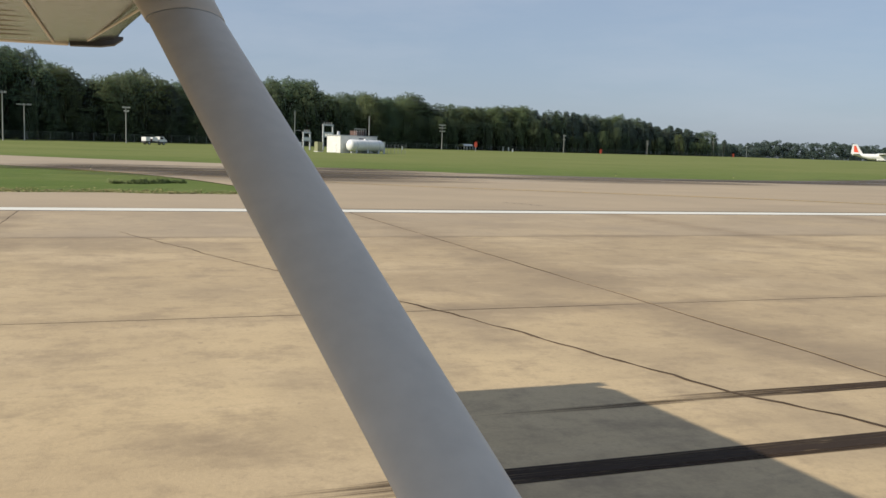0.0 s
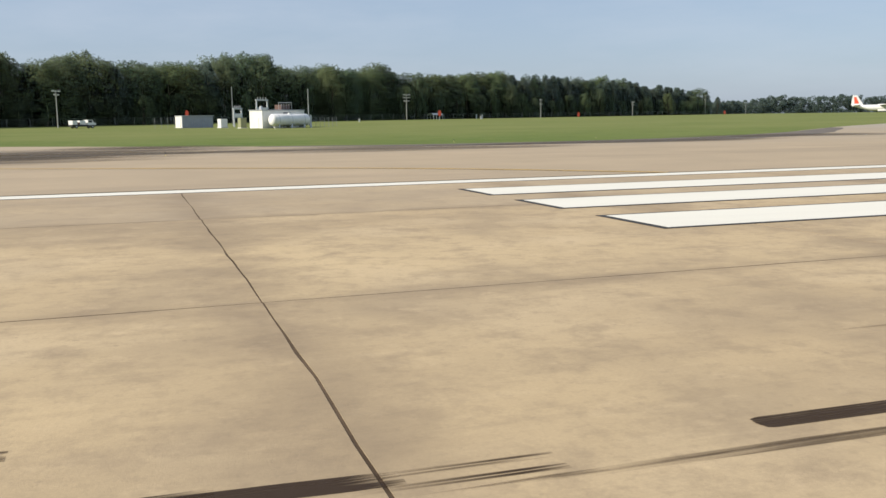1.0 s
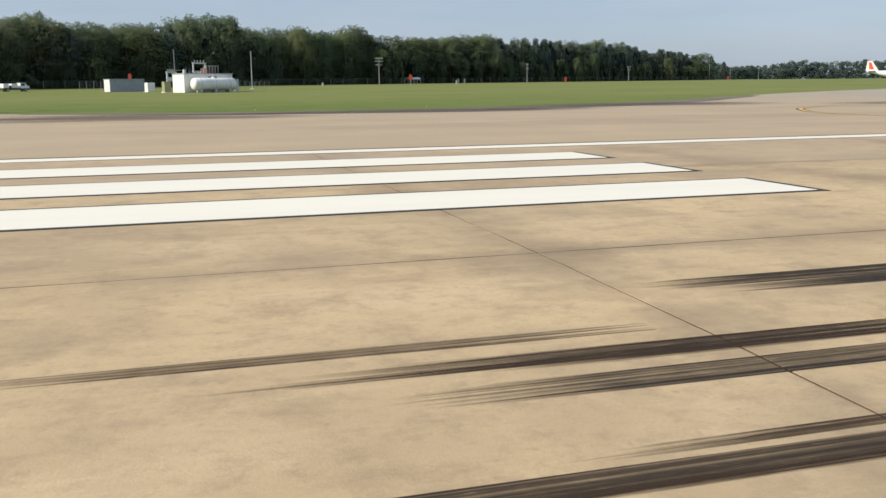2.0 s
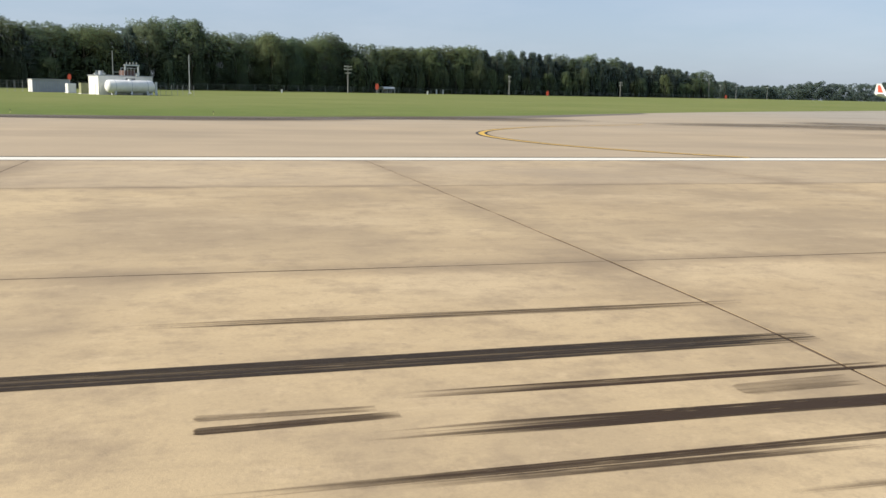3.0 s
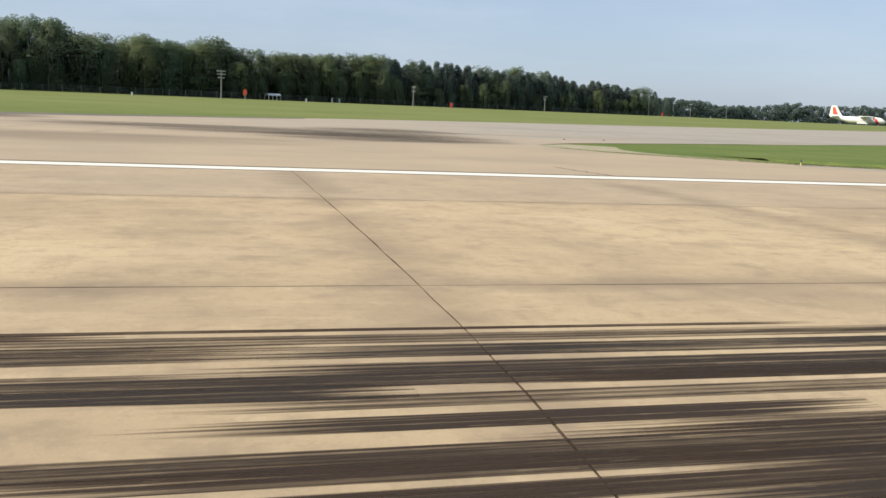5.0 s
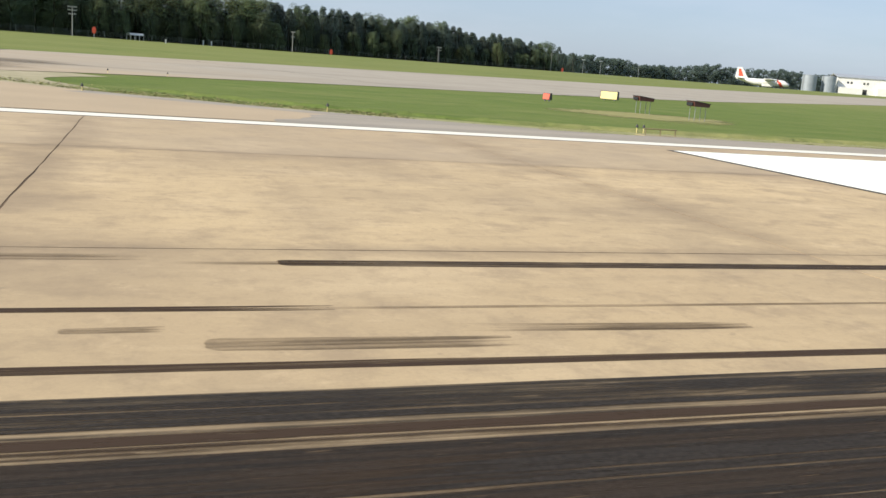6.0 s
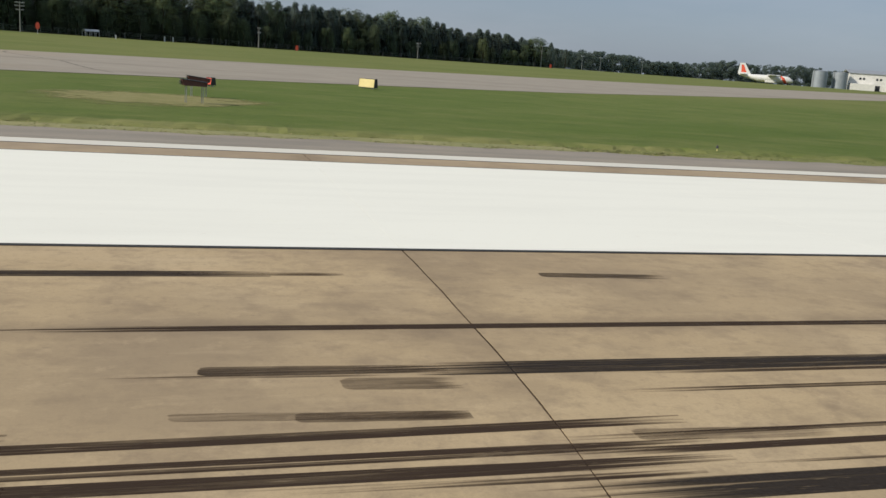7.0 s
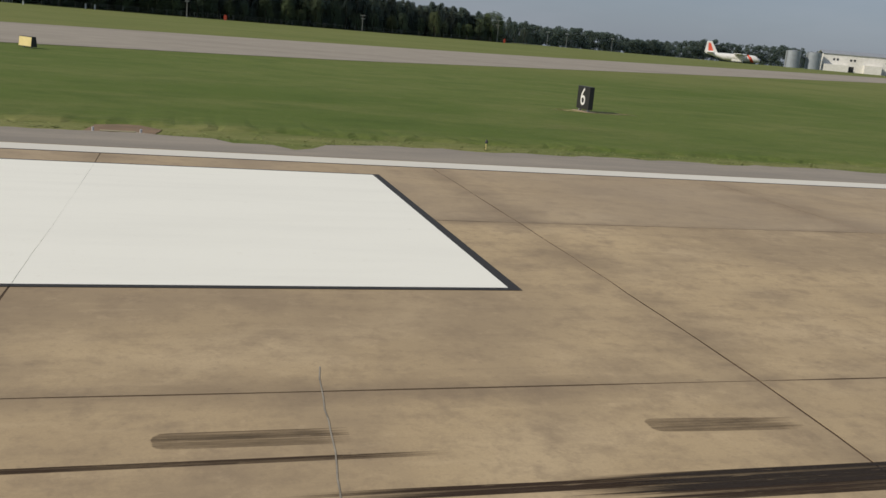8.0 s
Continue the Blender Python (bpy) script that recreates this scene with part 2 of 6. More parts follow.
    c = n.mix(n.ramp(n.noise(30, 4, 0.7), 0.35, 0.7), (0.020, 0.0172, 0.0152), (0.044, 0.0372, 0.0318))
    c = n.mix(n.ramp(width, 0.15, 0.34), (0.048, 0.031, 0.021), c)
    c = n.mix(n.ramp(a, 0.20, 0.62), (0.080, 0.052, 0.033), c)
    n.done(c, 0.9, spec=0.12)
    n.put(n.b.inputs["Alpha"], a)
    return n.m


def paint(name, color, chipped, amount=0.5):
    n = Nodes(name)
    c = n.mix(n.ramp(n.noise(0.6, 5, 0.6, (0.3, 2.0, 1)), 0.45, 0.8, 0.0, 0.22), color, [x * 0.72 for x in color])
    c = n.mix(n.ramp(n.noise(24, 5, 0.75), 0.60, 0.72, 0.0, amount), c, chipped)
    c = n.mix(n.ramp(n.noise(3.2, 6, 0.8), 0.62, 0.74, 0.0, amount), c, chipped)
    n.bump(n.noise(60, 4, 0.7), 0.25, 0.004)
    return n.done(c, 0.62, spec=0.3)


CONCRETE = concrete()
SEALANT = plain("joint_sealant", (0.060, 0.040, 0.025), (0.15, 0.104, 0.066), 0.45, 0.9, spec=0.15)
PALE_MORTAR = plain("grey_crack_mortar", (0.36, 0.32, 0.25), (0.20, 0.175, 0.14), 5.0, 0.9)
TAXI = taxi_surface()
SHOULDER = asphalt("shoulder_asphalt", (0.345, 0.305, 0.250), (0.265, 0.238, 0.200), (0.40, 0.345, 0.265), (0.15, 0.8, 1))
GRASS = grass_ground()
WHITE_PAINT = paint("white_marking_paint", (0.89, 0.88, 0.785), (0.55, 0.48, 0.36), 0.28)
OLD_WHITE = paint("worn_white_marking_paint", (0.72, 0.69, 0.60), (0.48, 0.40, 0.28), 0.45)
BLACK_PAINT = paint("black_marking_paint", (0.035, 0.032, 0.028), (0.25, 0.2, 0.14), 0.5)
YELLOW_PAINT = paint("yellow_marking_paint", (0.60, 0.37, 0.06), (0.36, 0.28, 0.18), 0.6)
RUBBER = rubber()


def stain_surface():
    """Old oil and dirt soaked into pavement, patchy and thin towards the rim."""
    n = Nodes("pavement_stain")
    sep = n.add("ShaderNodeSeparateXYZ", Vector=n.t.nodes.new("ShaderNodeTexCoord").outputs["UV"])
    x, y = n.math("SUBTRACT", sep.outputs[0], 0.5), n.math("SUBTRACT", sep.outputs[1], 0.5)
    away = n.math("MULTIPLY", n.math("SQRT", n.math("ADD", n.math("MULTIPLY", x, x), n.math("MULTIPLY", y, y))), 2.0)
    k = n.math("SUBTRACT", n.ramp(n.noise(1.0, 6, 0.65, (0.06, 0.16, 1)), 0.3, 0.7, 0.55, 1.2), away)
    a = n.math("MULTIPLY", n.ramp(k, 0.0, 0.6), n.ramp(away, 1.0, 0.75))
    thick = n.add("ShaderNodeSeparateColor", Color=n.t.nodes.new("ShaderNodeObjectInfo").outputs["Color"]).outputs[0]
    n.done(n.mix(n.ramp(n.noise(3, 5), 0.3, 0.7), (0.095, 0.078, 0.062), (0.14, 0.116, 0.09)), 0.9, spec=0.15)
    n.put(n.b.inputs["Alpha"], n.math("MULTIPLY", a, thick))
    return n.m


STAIN = stain_surface()
# tree leaf colours are lifted, and bluer further off, to stand for haze
LEAF_BROAD = leaves("broad_leaves", (0.162, 0.226, 0.124), (0.128, 0.188, 0.112), 0.55, 0.48)
LEAF_LIGHT = leaves("light_broad_leaves", (0.186, 0.246, 0.114), (0.150, 0.206, 0.110), 0.55, 0.48)
LEAF_PINE = leaves("pine_needles", (0.142, 0.196, 0.160), (0.122, 0.176, 0.146), 0.55, 0.48)
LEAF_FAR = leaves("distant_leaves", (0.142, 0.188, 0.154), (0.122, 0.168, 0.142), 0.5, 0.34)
BLADES = leaves("grass_blades", (0.30, 0.33, 0.12), (0.23, 0.28, 0.085), 0.3)
DRY_BLADES = leaves("dry_grass_blades", (0.40, 0.37, 0.17), (0.31, 0.305, 0.12), 0.3)
WEED_LEAF = leaves("weed_leaves", (0.22, 0.27, 0.10), (0.15, 0.20, 0.07), 0.3)
BARK = plain("bark", (0.115, 0.088, 0.062), (0.07, 0.055, 0.042), 2.0, 0.9, relief=0.6)
WOOD_POLE = plain("weathered_pole_wood", (0.42, 0.415, 0.40), (0.32, 0.315, 0.305), 2.0, 0.9, relief=0.4)
WHITE_WALL = plain("white_painted_wall", (0.80, 0.79, 0.75), (0.70, 0.69, 0.65), 0.6, 0.6)
WHITE_STEEL = plain("white_painted_steel", (0.82, 0.82, 0.80), (0.72, 0.72, 0.70), 0.9, 0.35, spec=0.5)
GREY_STEEL = plain("galvanised_steel", (0.40, 0.41, 0.42), (0.30, 0.31, 0.32), 1.5, 0.45, 0.6)
PALE_STEEL = plain("pale_grey_steel", (0.56, 0.58, 0.60), (0.46, 0.48, 0.50), 0.5, 0.5, 0.2)
DARK_STEEL = plain("dark_grey_steel", (0.05, 0.05, 0.052), (0.03, 0.03, 0.032), 2.0, 0.55)
GREEN_BOX = plain("olive_green_paint", (0.30, 0.31, 0.18), (0.24, 0.25, 0.14), 1.0, 0.6)
ORANGE = plain("orange_paint", (0.82, 0.115, 0.055), (0.72, 0.090, 0.045), 2.0, 0.55)
RED_BROWN = plain("red_brown_paint", (0.12, 0.045, 0.035), (0.085, 0.033, 0.027), 2.0, 0.6)
SIGN_YELLOW = plain("sign_yellow", (0.80, 0.67, 0.30), (0.72, 0.60, 0.25), 1.5, 0.5)
SIGN_BLACK = plain("sign_black", (0.018, 0.018, 0.018), (0.03, 0.03, 0.03), 1.5, 0.5)
SIGN_WHITE = plain("sign_white", (0.80, 0.80, 0.78), (0.72, 0.72, 0.70), 3.0, 0.5)
SILO_STEEL = plain("blue_grey_tank_steel", (0.34, 0.38, 0.42), (0.28, 0.32, 0.36), 0.4, 0.5, 0.2)
BLUE_GREY = plain("blue_grey_siding", (0.34, 0.38, 0.43), (0.28, 0.31, 0.36), 0.8, 0.6)
DARK_BROWN = plain("dark_brown_steel", (0.12, 0.062, 0.045), (0.08, 0.045, 0.035), 2.0, 0.6)
ROOF_GREY = plain("grey_metal_roof", (0.42, 0.44, 0.46), (0.34, 0.36, 0.38), 0.3, 0.5, 0.3)
GLASS_DARK = plain("dark_window_glass", (0.03, 0.035, 0.04), (0.02, 0.024, 0.03), 1.0, 0.15, spec=0.6)
TYRE = plain("tyre", (0.022, 0.022, 0.022), (0.035, 0.034, 0.033), 4.0, 0.8)
# the wing's dark olive base holds the underside's shade and the ground it mirrors
WING_SHADED = plain("polished_wing_skin", (0.19, 0.172, 0.115), (0.14, 0.127, 0.083), 1.6, 0.10, 0.92, relief=0.10)
STRUT_WHITE = plain("off_white_strut_paint", (0.62, 0.565, 0.485), (0.60, 0.547, 0.468), 2.0, 0.45, spec=0.35)
PALE_GRAVEL = plain("pale_gravel", (0.36, 0.31, 0.20), (0.26, 0.24, 0.13), 0.7, 0.95, relief=0.4)
VERGE = plain("dry_verge", (0.300, 0.280, 0.120), (0.215, 0.228, 0.080), 0.5, 0.95, relief=0.6)
DARK_ASPHALT = asphalt("dark_old_asphalt", (0.175, 0.15, 0.125), (0.125, 0.108, 0.092), (0.24, 0.20, 0.155), (0.03, 0.2, 1))
WEATHERED = plain("weathered_yellow_metal", (0.33, 0.27, 0.13), (0.22, 0.18, 0.10), 3.0, 0.7)
BARE_SOIL = plain("bare_soil", (0.26, 0.17, 0.10), (0.17, 0.12, 0.07), 1.2, 0.95, relief=0.5)


# ---- helpers for building ----
KNOT_Y = (-1500, 22.9, 30, 50, 64, 80, 110, 130, 190, 320, 530, 1000, 4500)
KNOT_Z = (0, 0, -0.05, -0.18, -0.30, -0.35, -0.20, 0, 0.75, 2.3, 4.0, 5.0, 5.0)


def gz(y):
    """Height of the ground, which dips beside the runway and then rises gently."""
    return float(np.interp(y, KNOT_Y, KNOT_Z))


def part(name, bm, material, parent=None, label=""):
    if isinstance(bm, bpy.types.Mesh):
        me = bm
    else:
        me = bpy.data.meshes.new(name)
        bm.normal_update()
        bm.to_mesh(me)
        bm.free()
    if material and not me.materials:
        me.materials.append(material)
    ob = new(name, me)
    ob.parent = parent
    if label:
        tagged(ob, label)
    return ob


def thing(name, at, label, category, group="", turn=0.0):
    ob = new(name)
    ob.empty_display_size = 0.2
    ob.matrix_world = pose(*at, 0, 0, turn)
    return tagged(ob, label, category, group)


def raw(name, verts, faces, smooth=False):
    me = bpy.data.meshes.new(name)
    me.from_pydata(verts, [], faces)
    if smooth:
        me.polygons.foreach_set("use_smooth", [True] * len(me.polygons))
    me.update()
    return me


def box(bm, x0, x1, y0, y1, z0, z1, bevel=0.0, turn=None):
    m = Matrix.Translation(((x0 + x1) / 2, (y0 + y1) / 2, (z0 + z1) / 2)) @ Matrix.Diagonal((x1 - x0, y1 - y0, z1 - z0, 1))
    vs = bmesh.ops.create_cube(bm, size=1, matrix=m)["verts"]
    if bevel:
        es = list({e for v in vs for e in v.link_edges})
        bmesh.ops.bevel(bm, geom=es, offset=bevel, segments=2, profile=0.5, affect="EDGES")
    return bm


def boxed(*a, bevel=0.0):
    return box(bmesh.new(), *a, bevel=bevel)


def rod(bm, a, b, r0, r1=None, seg=12, caps=True):
    a, b = Vector(a), Vector(b)
    d = b - a
    m = Matrix.Translation((a + b) / 2) @ d.to_track_quat("Z", "Y").to_matrix().to_4x4()
    n = len(bm.verts)
    bmesh.ops.create_cone(bm, cap_ends=caps, segments=seg, radius1=r0, radius2=r0 if r1 is None else r1, depth=d.length, matrix=m)
    return bm


def rodded(*a, **k):
    return rod(bmesh.new(), *a, **k)


def smooth(ob, angle=35):
    me = ob.data
    bm = bmesh.new()
    bm.from_mesh(me)
    for f in bm.faces:
        f.smooth = True
    for e in bm.edges:
        e.smooth = len(e.link_faces) == 2 and e.calc_face_angle(3.2) < radians(angle)
    bm.to_mesh(me)
    bm.free()
    return ob


def loft(rings, closed=True, caps=True):
    """Skin a row of rings of equally many points."""
    bm = bmesh.new()
    vs = [[bm.verts.new(p) for p in r] for r in rings]
    k = len(rings[0])
    for a, b in zip(vs, vs[1:]):
        for i in range(k if closed else k - 1):
            j = (i + 1) % k
            bm.faces.new((a[i], a[j], b[j], b[i]))
    if caps:
        bm.faces.new(vs[0][::-1])
        bm.faces.new(vs[-1])
    bmesh.ops.recalc_face_normals(bm, faces=bm.faces)
    return bm


def round_ring(centre, ry, rz, seg=20):
    """A ring across the x axis."""
    x, y, z = centre
    return [(x, y + ry * math.cos(2 * math.pi * i / seg), z + rz * math.sin(2 * math.pi * i / seg)) for i in range(seg)]


def curve_through(pts, step=6):
    """Catmull-Rom points through pts."""
    out = []
    p = [Vector(q) for q in pts]
    p = [2 * p[0] - p[1], *p, 2 * p[-1] - p[-2]]
    for a, b, c, d in zip(p, p[1:], p[2:], p[3:]):
        for i in range(step):
            t = i / step
            out.append(0.5 * (2 * b + (c - a) * t + (2 * a - 5 * b + 4 * c - d) * t * t + (3 * b - a - 3 * c + d) * t ** 3))
    out.append(p[-2])
    return out


def sheet(name, outline, lift, material, parent=None):
    """A flat patch of the given outline that follows the ground's height."""
    bm = bmesh.new()
    f = bm.faces.new([bm.verts.new((x, y, 0)) for x, y in outline])
    if f.calc_area() and f.normal.z < 0:
        f.normal_flip()
    bmesh.ops.triangulate(bm, faces=[f])
    for y in KNOT_Y[1:-1]:
        bmesh.ops.bisect_plane(bm, geom=[*bm.verts, *bm.edges, *bm.faces], plane_co=(0, y, 0), plane_no=(0, 1, 0))
    bmesh.ops.recalc_face_normals(bm, faces=bm.faces)
    if sum(g.normal.z for g in bm.faces) < 0:
        bmesh.ops.reverse_faces(bm, faces=bm.faces)
    for v in bm.verts:
        v.co.z = gz(v.co.y) + lift
    return part(name, bm, material, parent)


def ribbon(name, pts, width, z, material, parent=None, uneven=None):
    """A flat band along a row of (x, y) points; uneven: a random source that varies its width."""
    bm = bmesh.new()
    left, right = [], []
    for i, p in enumerate(pts):
        a, b = pts[max(i - 1, 0)], pts[min(i + 1, len(pts) - 1)]
        d = Vector((b[0] - a[0], b[1] - a[1])).normalized() * width / 2 * (uneven.uniform(0.45, 1.4) if uneven else 1.0)
        left.append(bm.verts.new((p[0] - d.y, p[1] + d.x, gz(p[1]) + z)))
        right.append(bm.verts.new((p[0] + d.y, p[1] - d.x, gz(p[1]) + z)))
    for i in range(len(pts) - 1):
        bm.faces.new((right[i], right[i + 1], left[i + 1], left[i]))
    return part(name, bm, material, parent)


# ---- ground, taxiway, shoulders ----
bm = bmesh.new()
xs = (-4000, -1500, -600, -200, 0, 200, 600, 1500, 4000)
grid = [[bm.verts.new((x, y, z - 0.03)) for x in xs] for y, z in zip(KNOT_Y, KNOT_Z)]
for a, b in zip(grid, grid[1:]):
    for i in range(len(xs) - 1):
        bm.faces.new((a[i], a[i + 1], b[i + 1], b[i]))
ground = tagged(part("ground", bm, GRASS), "mown green airfield grass with drier yellowish patches", "grass", kind="structure")

far_edge = [(-330, 262), (-240, 178), (-160, 109), (-139, 96), (-119, 80), (-102, 74), (-82, 77), (-57, 90), (-27, 115), (8, 138), (66, 170), (126, 205), (252, 290), (430, 408)]
right_island = [(500, 400), (290, 264), (107, 140), (58, 104), (31, 88), (5, 72.5), (-11, 61), (-18.5, 53), (-20.8, 47), (-19.6, 41), (-14.6, 34), (-7, 28.7), (-1, 26.2)]
left_island = [(-144.2, 31), (-143.6, 36), (-145.4, 48), (-150, 63), (-158, 75), (-200, 120), (-300, 232)]
outline = [(p.x, p.y) for p in curve_through([(x, y, 0) for x, y in far_edge], 4)]
outline += [(p.x, p.y) for p in curve_through([(x, y, 0) for x, y in right_island], 4)]
outline += [(-1.0, 22.7), (-144.2, 22.7)]
outline += [(p.x, p.y) for p in curve_through([(x, y, 0) for x, y in left_island], 4)]
taxiway = tagged(sheet("taxiway", outline, 0.0, TAXI), "tan and grey weathered taxiway pavement beside the runway", "taxiway", kind="structure")

rng = random.Random(5)


def ragged(x0, x1, y, step, amp):
    n = int(abs(x1 - x0) / step)
    return [(x0 + (x1 - x0) * i / n, y + rng.uniform(-amp, amp)) for i in range(n + 1)]


back = [(x, y) for x, y in far_edge if -125 < x < -20]
back = [(p.x, p.y) for p in curve_through([(x, y, 0) for x, y in back], 4)]
wide = [2, 6, 9, 10, 10, 8, 6, 3]
inner = [(x + 0.5 * rng_w, y - w) for (x, y), w, rng_w in zip(back, np.interp(range(len(back)), np.linspace(0, len(back) - 1, 8), wide), [math.sin(3.1 * i) for i in range(len(back))])]
tagged(sheet("asphalt_band", [*back, *inner[::-1]], 0.004, DARK_ASPHALT), "dark old asphalt band along the taxiway's far edge", "asphalt", kind="structure")
verge = [(p.x, p.y + 0.75) for p in curve_through([(x, y, 0) for x, y in right_island[-6:]], 5)] + [(x, 26.45 + 0.12 * math.sin(x * 1.7)) for x in range(0, 27, 2)]
tagged(ribbon("verge", verge, 1.5, -0.02, VERGE), "pale dry mown verge along the pavement", "grass", kind="structure")
tip_patch = [(p.x, p.y) for p in curve_through([(-16.5, 55, 0), (-20.0, 50.5, 0), (-21.6, 46.5, 0), (-20.2, 41.2, 0), (-15.2, 34.6, 0), (-14.2, 36.2, 0), (-16.4, 41.5, 0), (-16.6, 46, 0), (-14.4, 52, 0)], 4)]
tagged(sheet("gravel_patch", tip_patch, -0.012, PALE_GRAVEL), "pale dry gravel and thin grass at the island's tip", "gravel", kind="structure")


def edge_strip(name, edge, y0, lift, material):
    """A strip of pavement from the line y0 out to a ragged edge."""
    vs, fs = [], []
    for x, y in edge:
        vs += [(x, y0, gz(y0) + lift), (x, y, gz(y) + lift)]
    for i in range(len(edge) - 1):
        fs.append((2 * i, 2 * i + 2, 2 * i + 3, 2 * i + 1))
    return part(name, raw(name, vs, fs), material)


def creep(x):
    """How far the grass has crept over the shoulder."""
    k = math.exp(-((x - 44.0) / 1.5) ** 2) * 1.7 + math.exp(-((x - 68) / 6) ** 2) * 0.5
    return k * (0.8 + 0.3 * math.sin(x * 3.7)) + 0.12 * math.sin(x * 0.9) + 0.1 * math.sin(x * 2.3)


shoulder = tagged(edge_strip("shoulder", [(x, y - creep(x)) for x, y in ragged(-1.2, 420, 25.6, 0.5, 0.14)], 22.7, 0.004, SHOULDER),
                  "grey asphalt shoulder with a ragged grassy edge", "shoulder", kind="structure")
edge_run = [(p.x - 0.25, p.y - 0.75) for p in curve_through([(x, y, 0) for x, y in right_island[-3:]], 6)]
tagged(ribbon("shoulder", edge_run, 1.5, 0.003, SHOULDER), "grey broken asphalt edge round the grass island", "shoulder", kind="structure")
corner = [(-9.5, 22.72), (-1.21, 22.72), (-1.21, 25.35), (-3.6, 26.3), (-7.0, 27.9)]
corner += [(-7.0 - 2.5 * i / 9 + rng.uniform(-0.5, 0.5), 27.9 - 5.1 * i / 9) for i in range(1, 9)]
tagged(sheet("shoulder", corner, 0.004, SHOULDER), "grey asphalt shoulder at the corner of the grass island", "shoulder", kind="structure")
tagged(sheet("shoulder", [(-420, 22.7), (-144.2, 22.7), *ragged(-144.2, -420, 30.6, 0.9, 0.3)], 0.004, TAXI),
                       "tan weathered shoulder behind the taxiway mouth", "shoulder", kind="structure")

# ---- runway base, painted marks, rubber ----
SLAB, JOINT_X, JOINT_Y = 7.62, 1.57, 0.08


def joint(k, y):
    """Where the joint after slab column k - 1 runs: the slabs are not quite alike, and the joints are bent to copy the
    camera's rolling-shutter skew.
    """
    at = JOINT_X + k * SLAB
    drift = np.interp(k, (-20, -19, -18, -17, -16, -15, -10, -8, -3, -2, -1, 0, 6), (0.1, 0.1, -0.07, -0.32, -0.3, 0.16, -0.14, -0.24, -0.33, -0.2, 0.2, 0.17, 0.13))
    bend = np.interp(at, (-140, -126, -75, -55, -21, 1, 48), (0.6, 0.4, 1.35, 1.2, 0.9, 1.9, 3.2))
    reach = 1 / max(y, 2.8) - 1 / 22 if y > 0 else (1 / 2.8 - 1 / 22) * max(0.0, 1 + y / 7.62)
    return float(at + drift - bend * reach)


runway = tagged(part("runway", boxed(-620, 620, -22.9, 22.75, -0.3, -0.004), SEALANT),
                "tan concrete runway of square slabs with dark joints", "runway", kind="structure")


def stripe(x0, x1, y0, y1, z, material, name, broken=True):
    """A painted strip, broken where it crosses the slab joints."""
    cuts = []
    if broken:
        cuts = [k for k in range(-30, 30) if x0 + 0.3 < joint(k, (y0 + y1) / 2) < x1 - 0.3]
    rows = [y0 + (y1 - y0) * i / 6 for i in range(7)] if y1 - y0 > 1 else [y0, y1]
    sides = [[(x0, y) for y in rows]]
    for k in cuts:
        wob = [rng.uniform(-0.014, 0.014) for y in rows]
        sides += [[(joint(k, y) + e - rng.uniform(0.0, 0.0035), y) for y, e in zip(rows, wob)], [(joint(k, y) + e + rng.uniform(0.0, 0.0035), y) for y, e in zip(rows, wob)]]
    sides.append([(x1, y) for y in rows])
    m = len(rows)
    for a, b in zip(sides[::2], sides[1::2]):
        rim = [*a[::-1], *b]
        q = len(rim)
        vs = [(x, y, z) for x, y in rim] + [(x, y, z - 0.003) for x, y in rim]
        fs = [(i, i + 1, q - 2 - i, q - 1 - i) for i in range(m - 1)] + [(i, i + q, (i + 1) % q + q, (i + 1) % q) for i in range(q)]
        part(name, raw(name, vs, fs), material, runway)


for a in range(-200, 160, 40):
    stripe(a, a + 40, 21.68, 22.60, 0.006, OLD_WHITE, "edge_line", broken=False)
stripe(-620, -200, 21.68, 22.60, 0.006, OLD_WHITE, "edge_line", broken=False)
stripe(160, 620, 21.68, 22.60, 0.006, OLD_WHITE, "edge_line", broken=False)
for a, b, c, d in ((-0.08, 45.79, 10.92, 11.03), (-0.08, 45.79, 20.12, 20.22), (-0.08, 0.08, 11.03, 20.12), (45.63, 45.79, 11.03, 20.12)):
    stripe(a, b, c, d, 0.007, BLACK_PAINT, "marking_border")
stripe(-200, 200, 21.61, 21.68, 0.004, BLACK_PAINT, "edge_border")
stripe(0.08, 45.63, 11.03, 20.12, 0.009, WHITE_PAINT, "aiming_point_marking")
TDZ = -122.08
for lane in range(3):
    y0 = 11.03 + lane * 3.35
    for a, b, c, d in ((-0.14, 23.0, -0.11, 0.0), (-0.14, 23.0, 1.83, 1.94), (-0.14, 0.0, 0.0, 1.83), (22.86, 23.0, 0.0, 1.83)):
        stripe(TDZ + a, TDZ + b, y0 + c, y0 + d, 0.007, BLACK_PAINT, "marking_border")
    stripe(TDZ, TDZ + 22.86, y0, y0 + 1.83, 0.009, OLD_WHITE, "touchdown_bar")

# yellow lead lines onto the taxiway
lead = [(p.x, p.y) for p in curve_through([(-70.9, 22.8, 0), (-72.6, 26, 0), (-73.7, 29.5, 0), (-74.1, 34, 0), (-73.7, 39, 0), (-72.2, 44, 0), (-69.5, 49, 0), (-64, 56, 0), (-52, 66, 0)], 6)]
ribbon("lead_line_border", lead, 0.56, 0.004, BLACK_PAINT, taxiway)
ribbon("lead_line", lead, 0.28, 0.008, YELLOW_PAINT, taxiway)
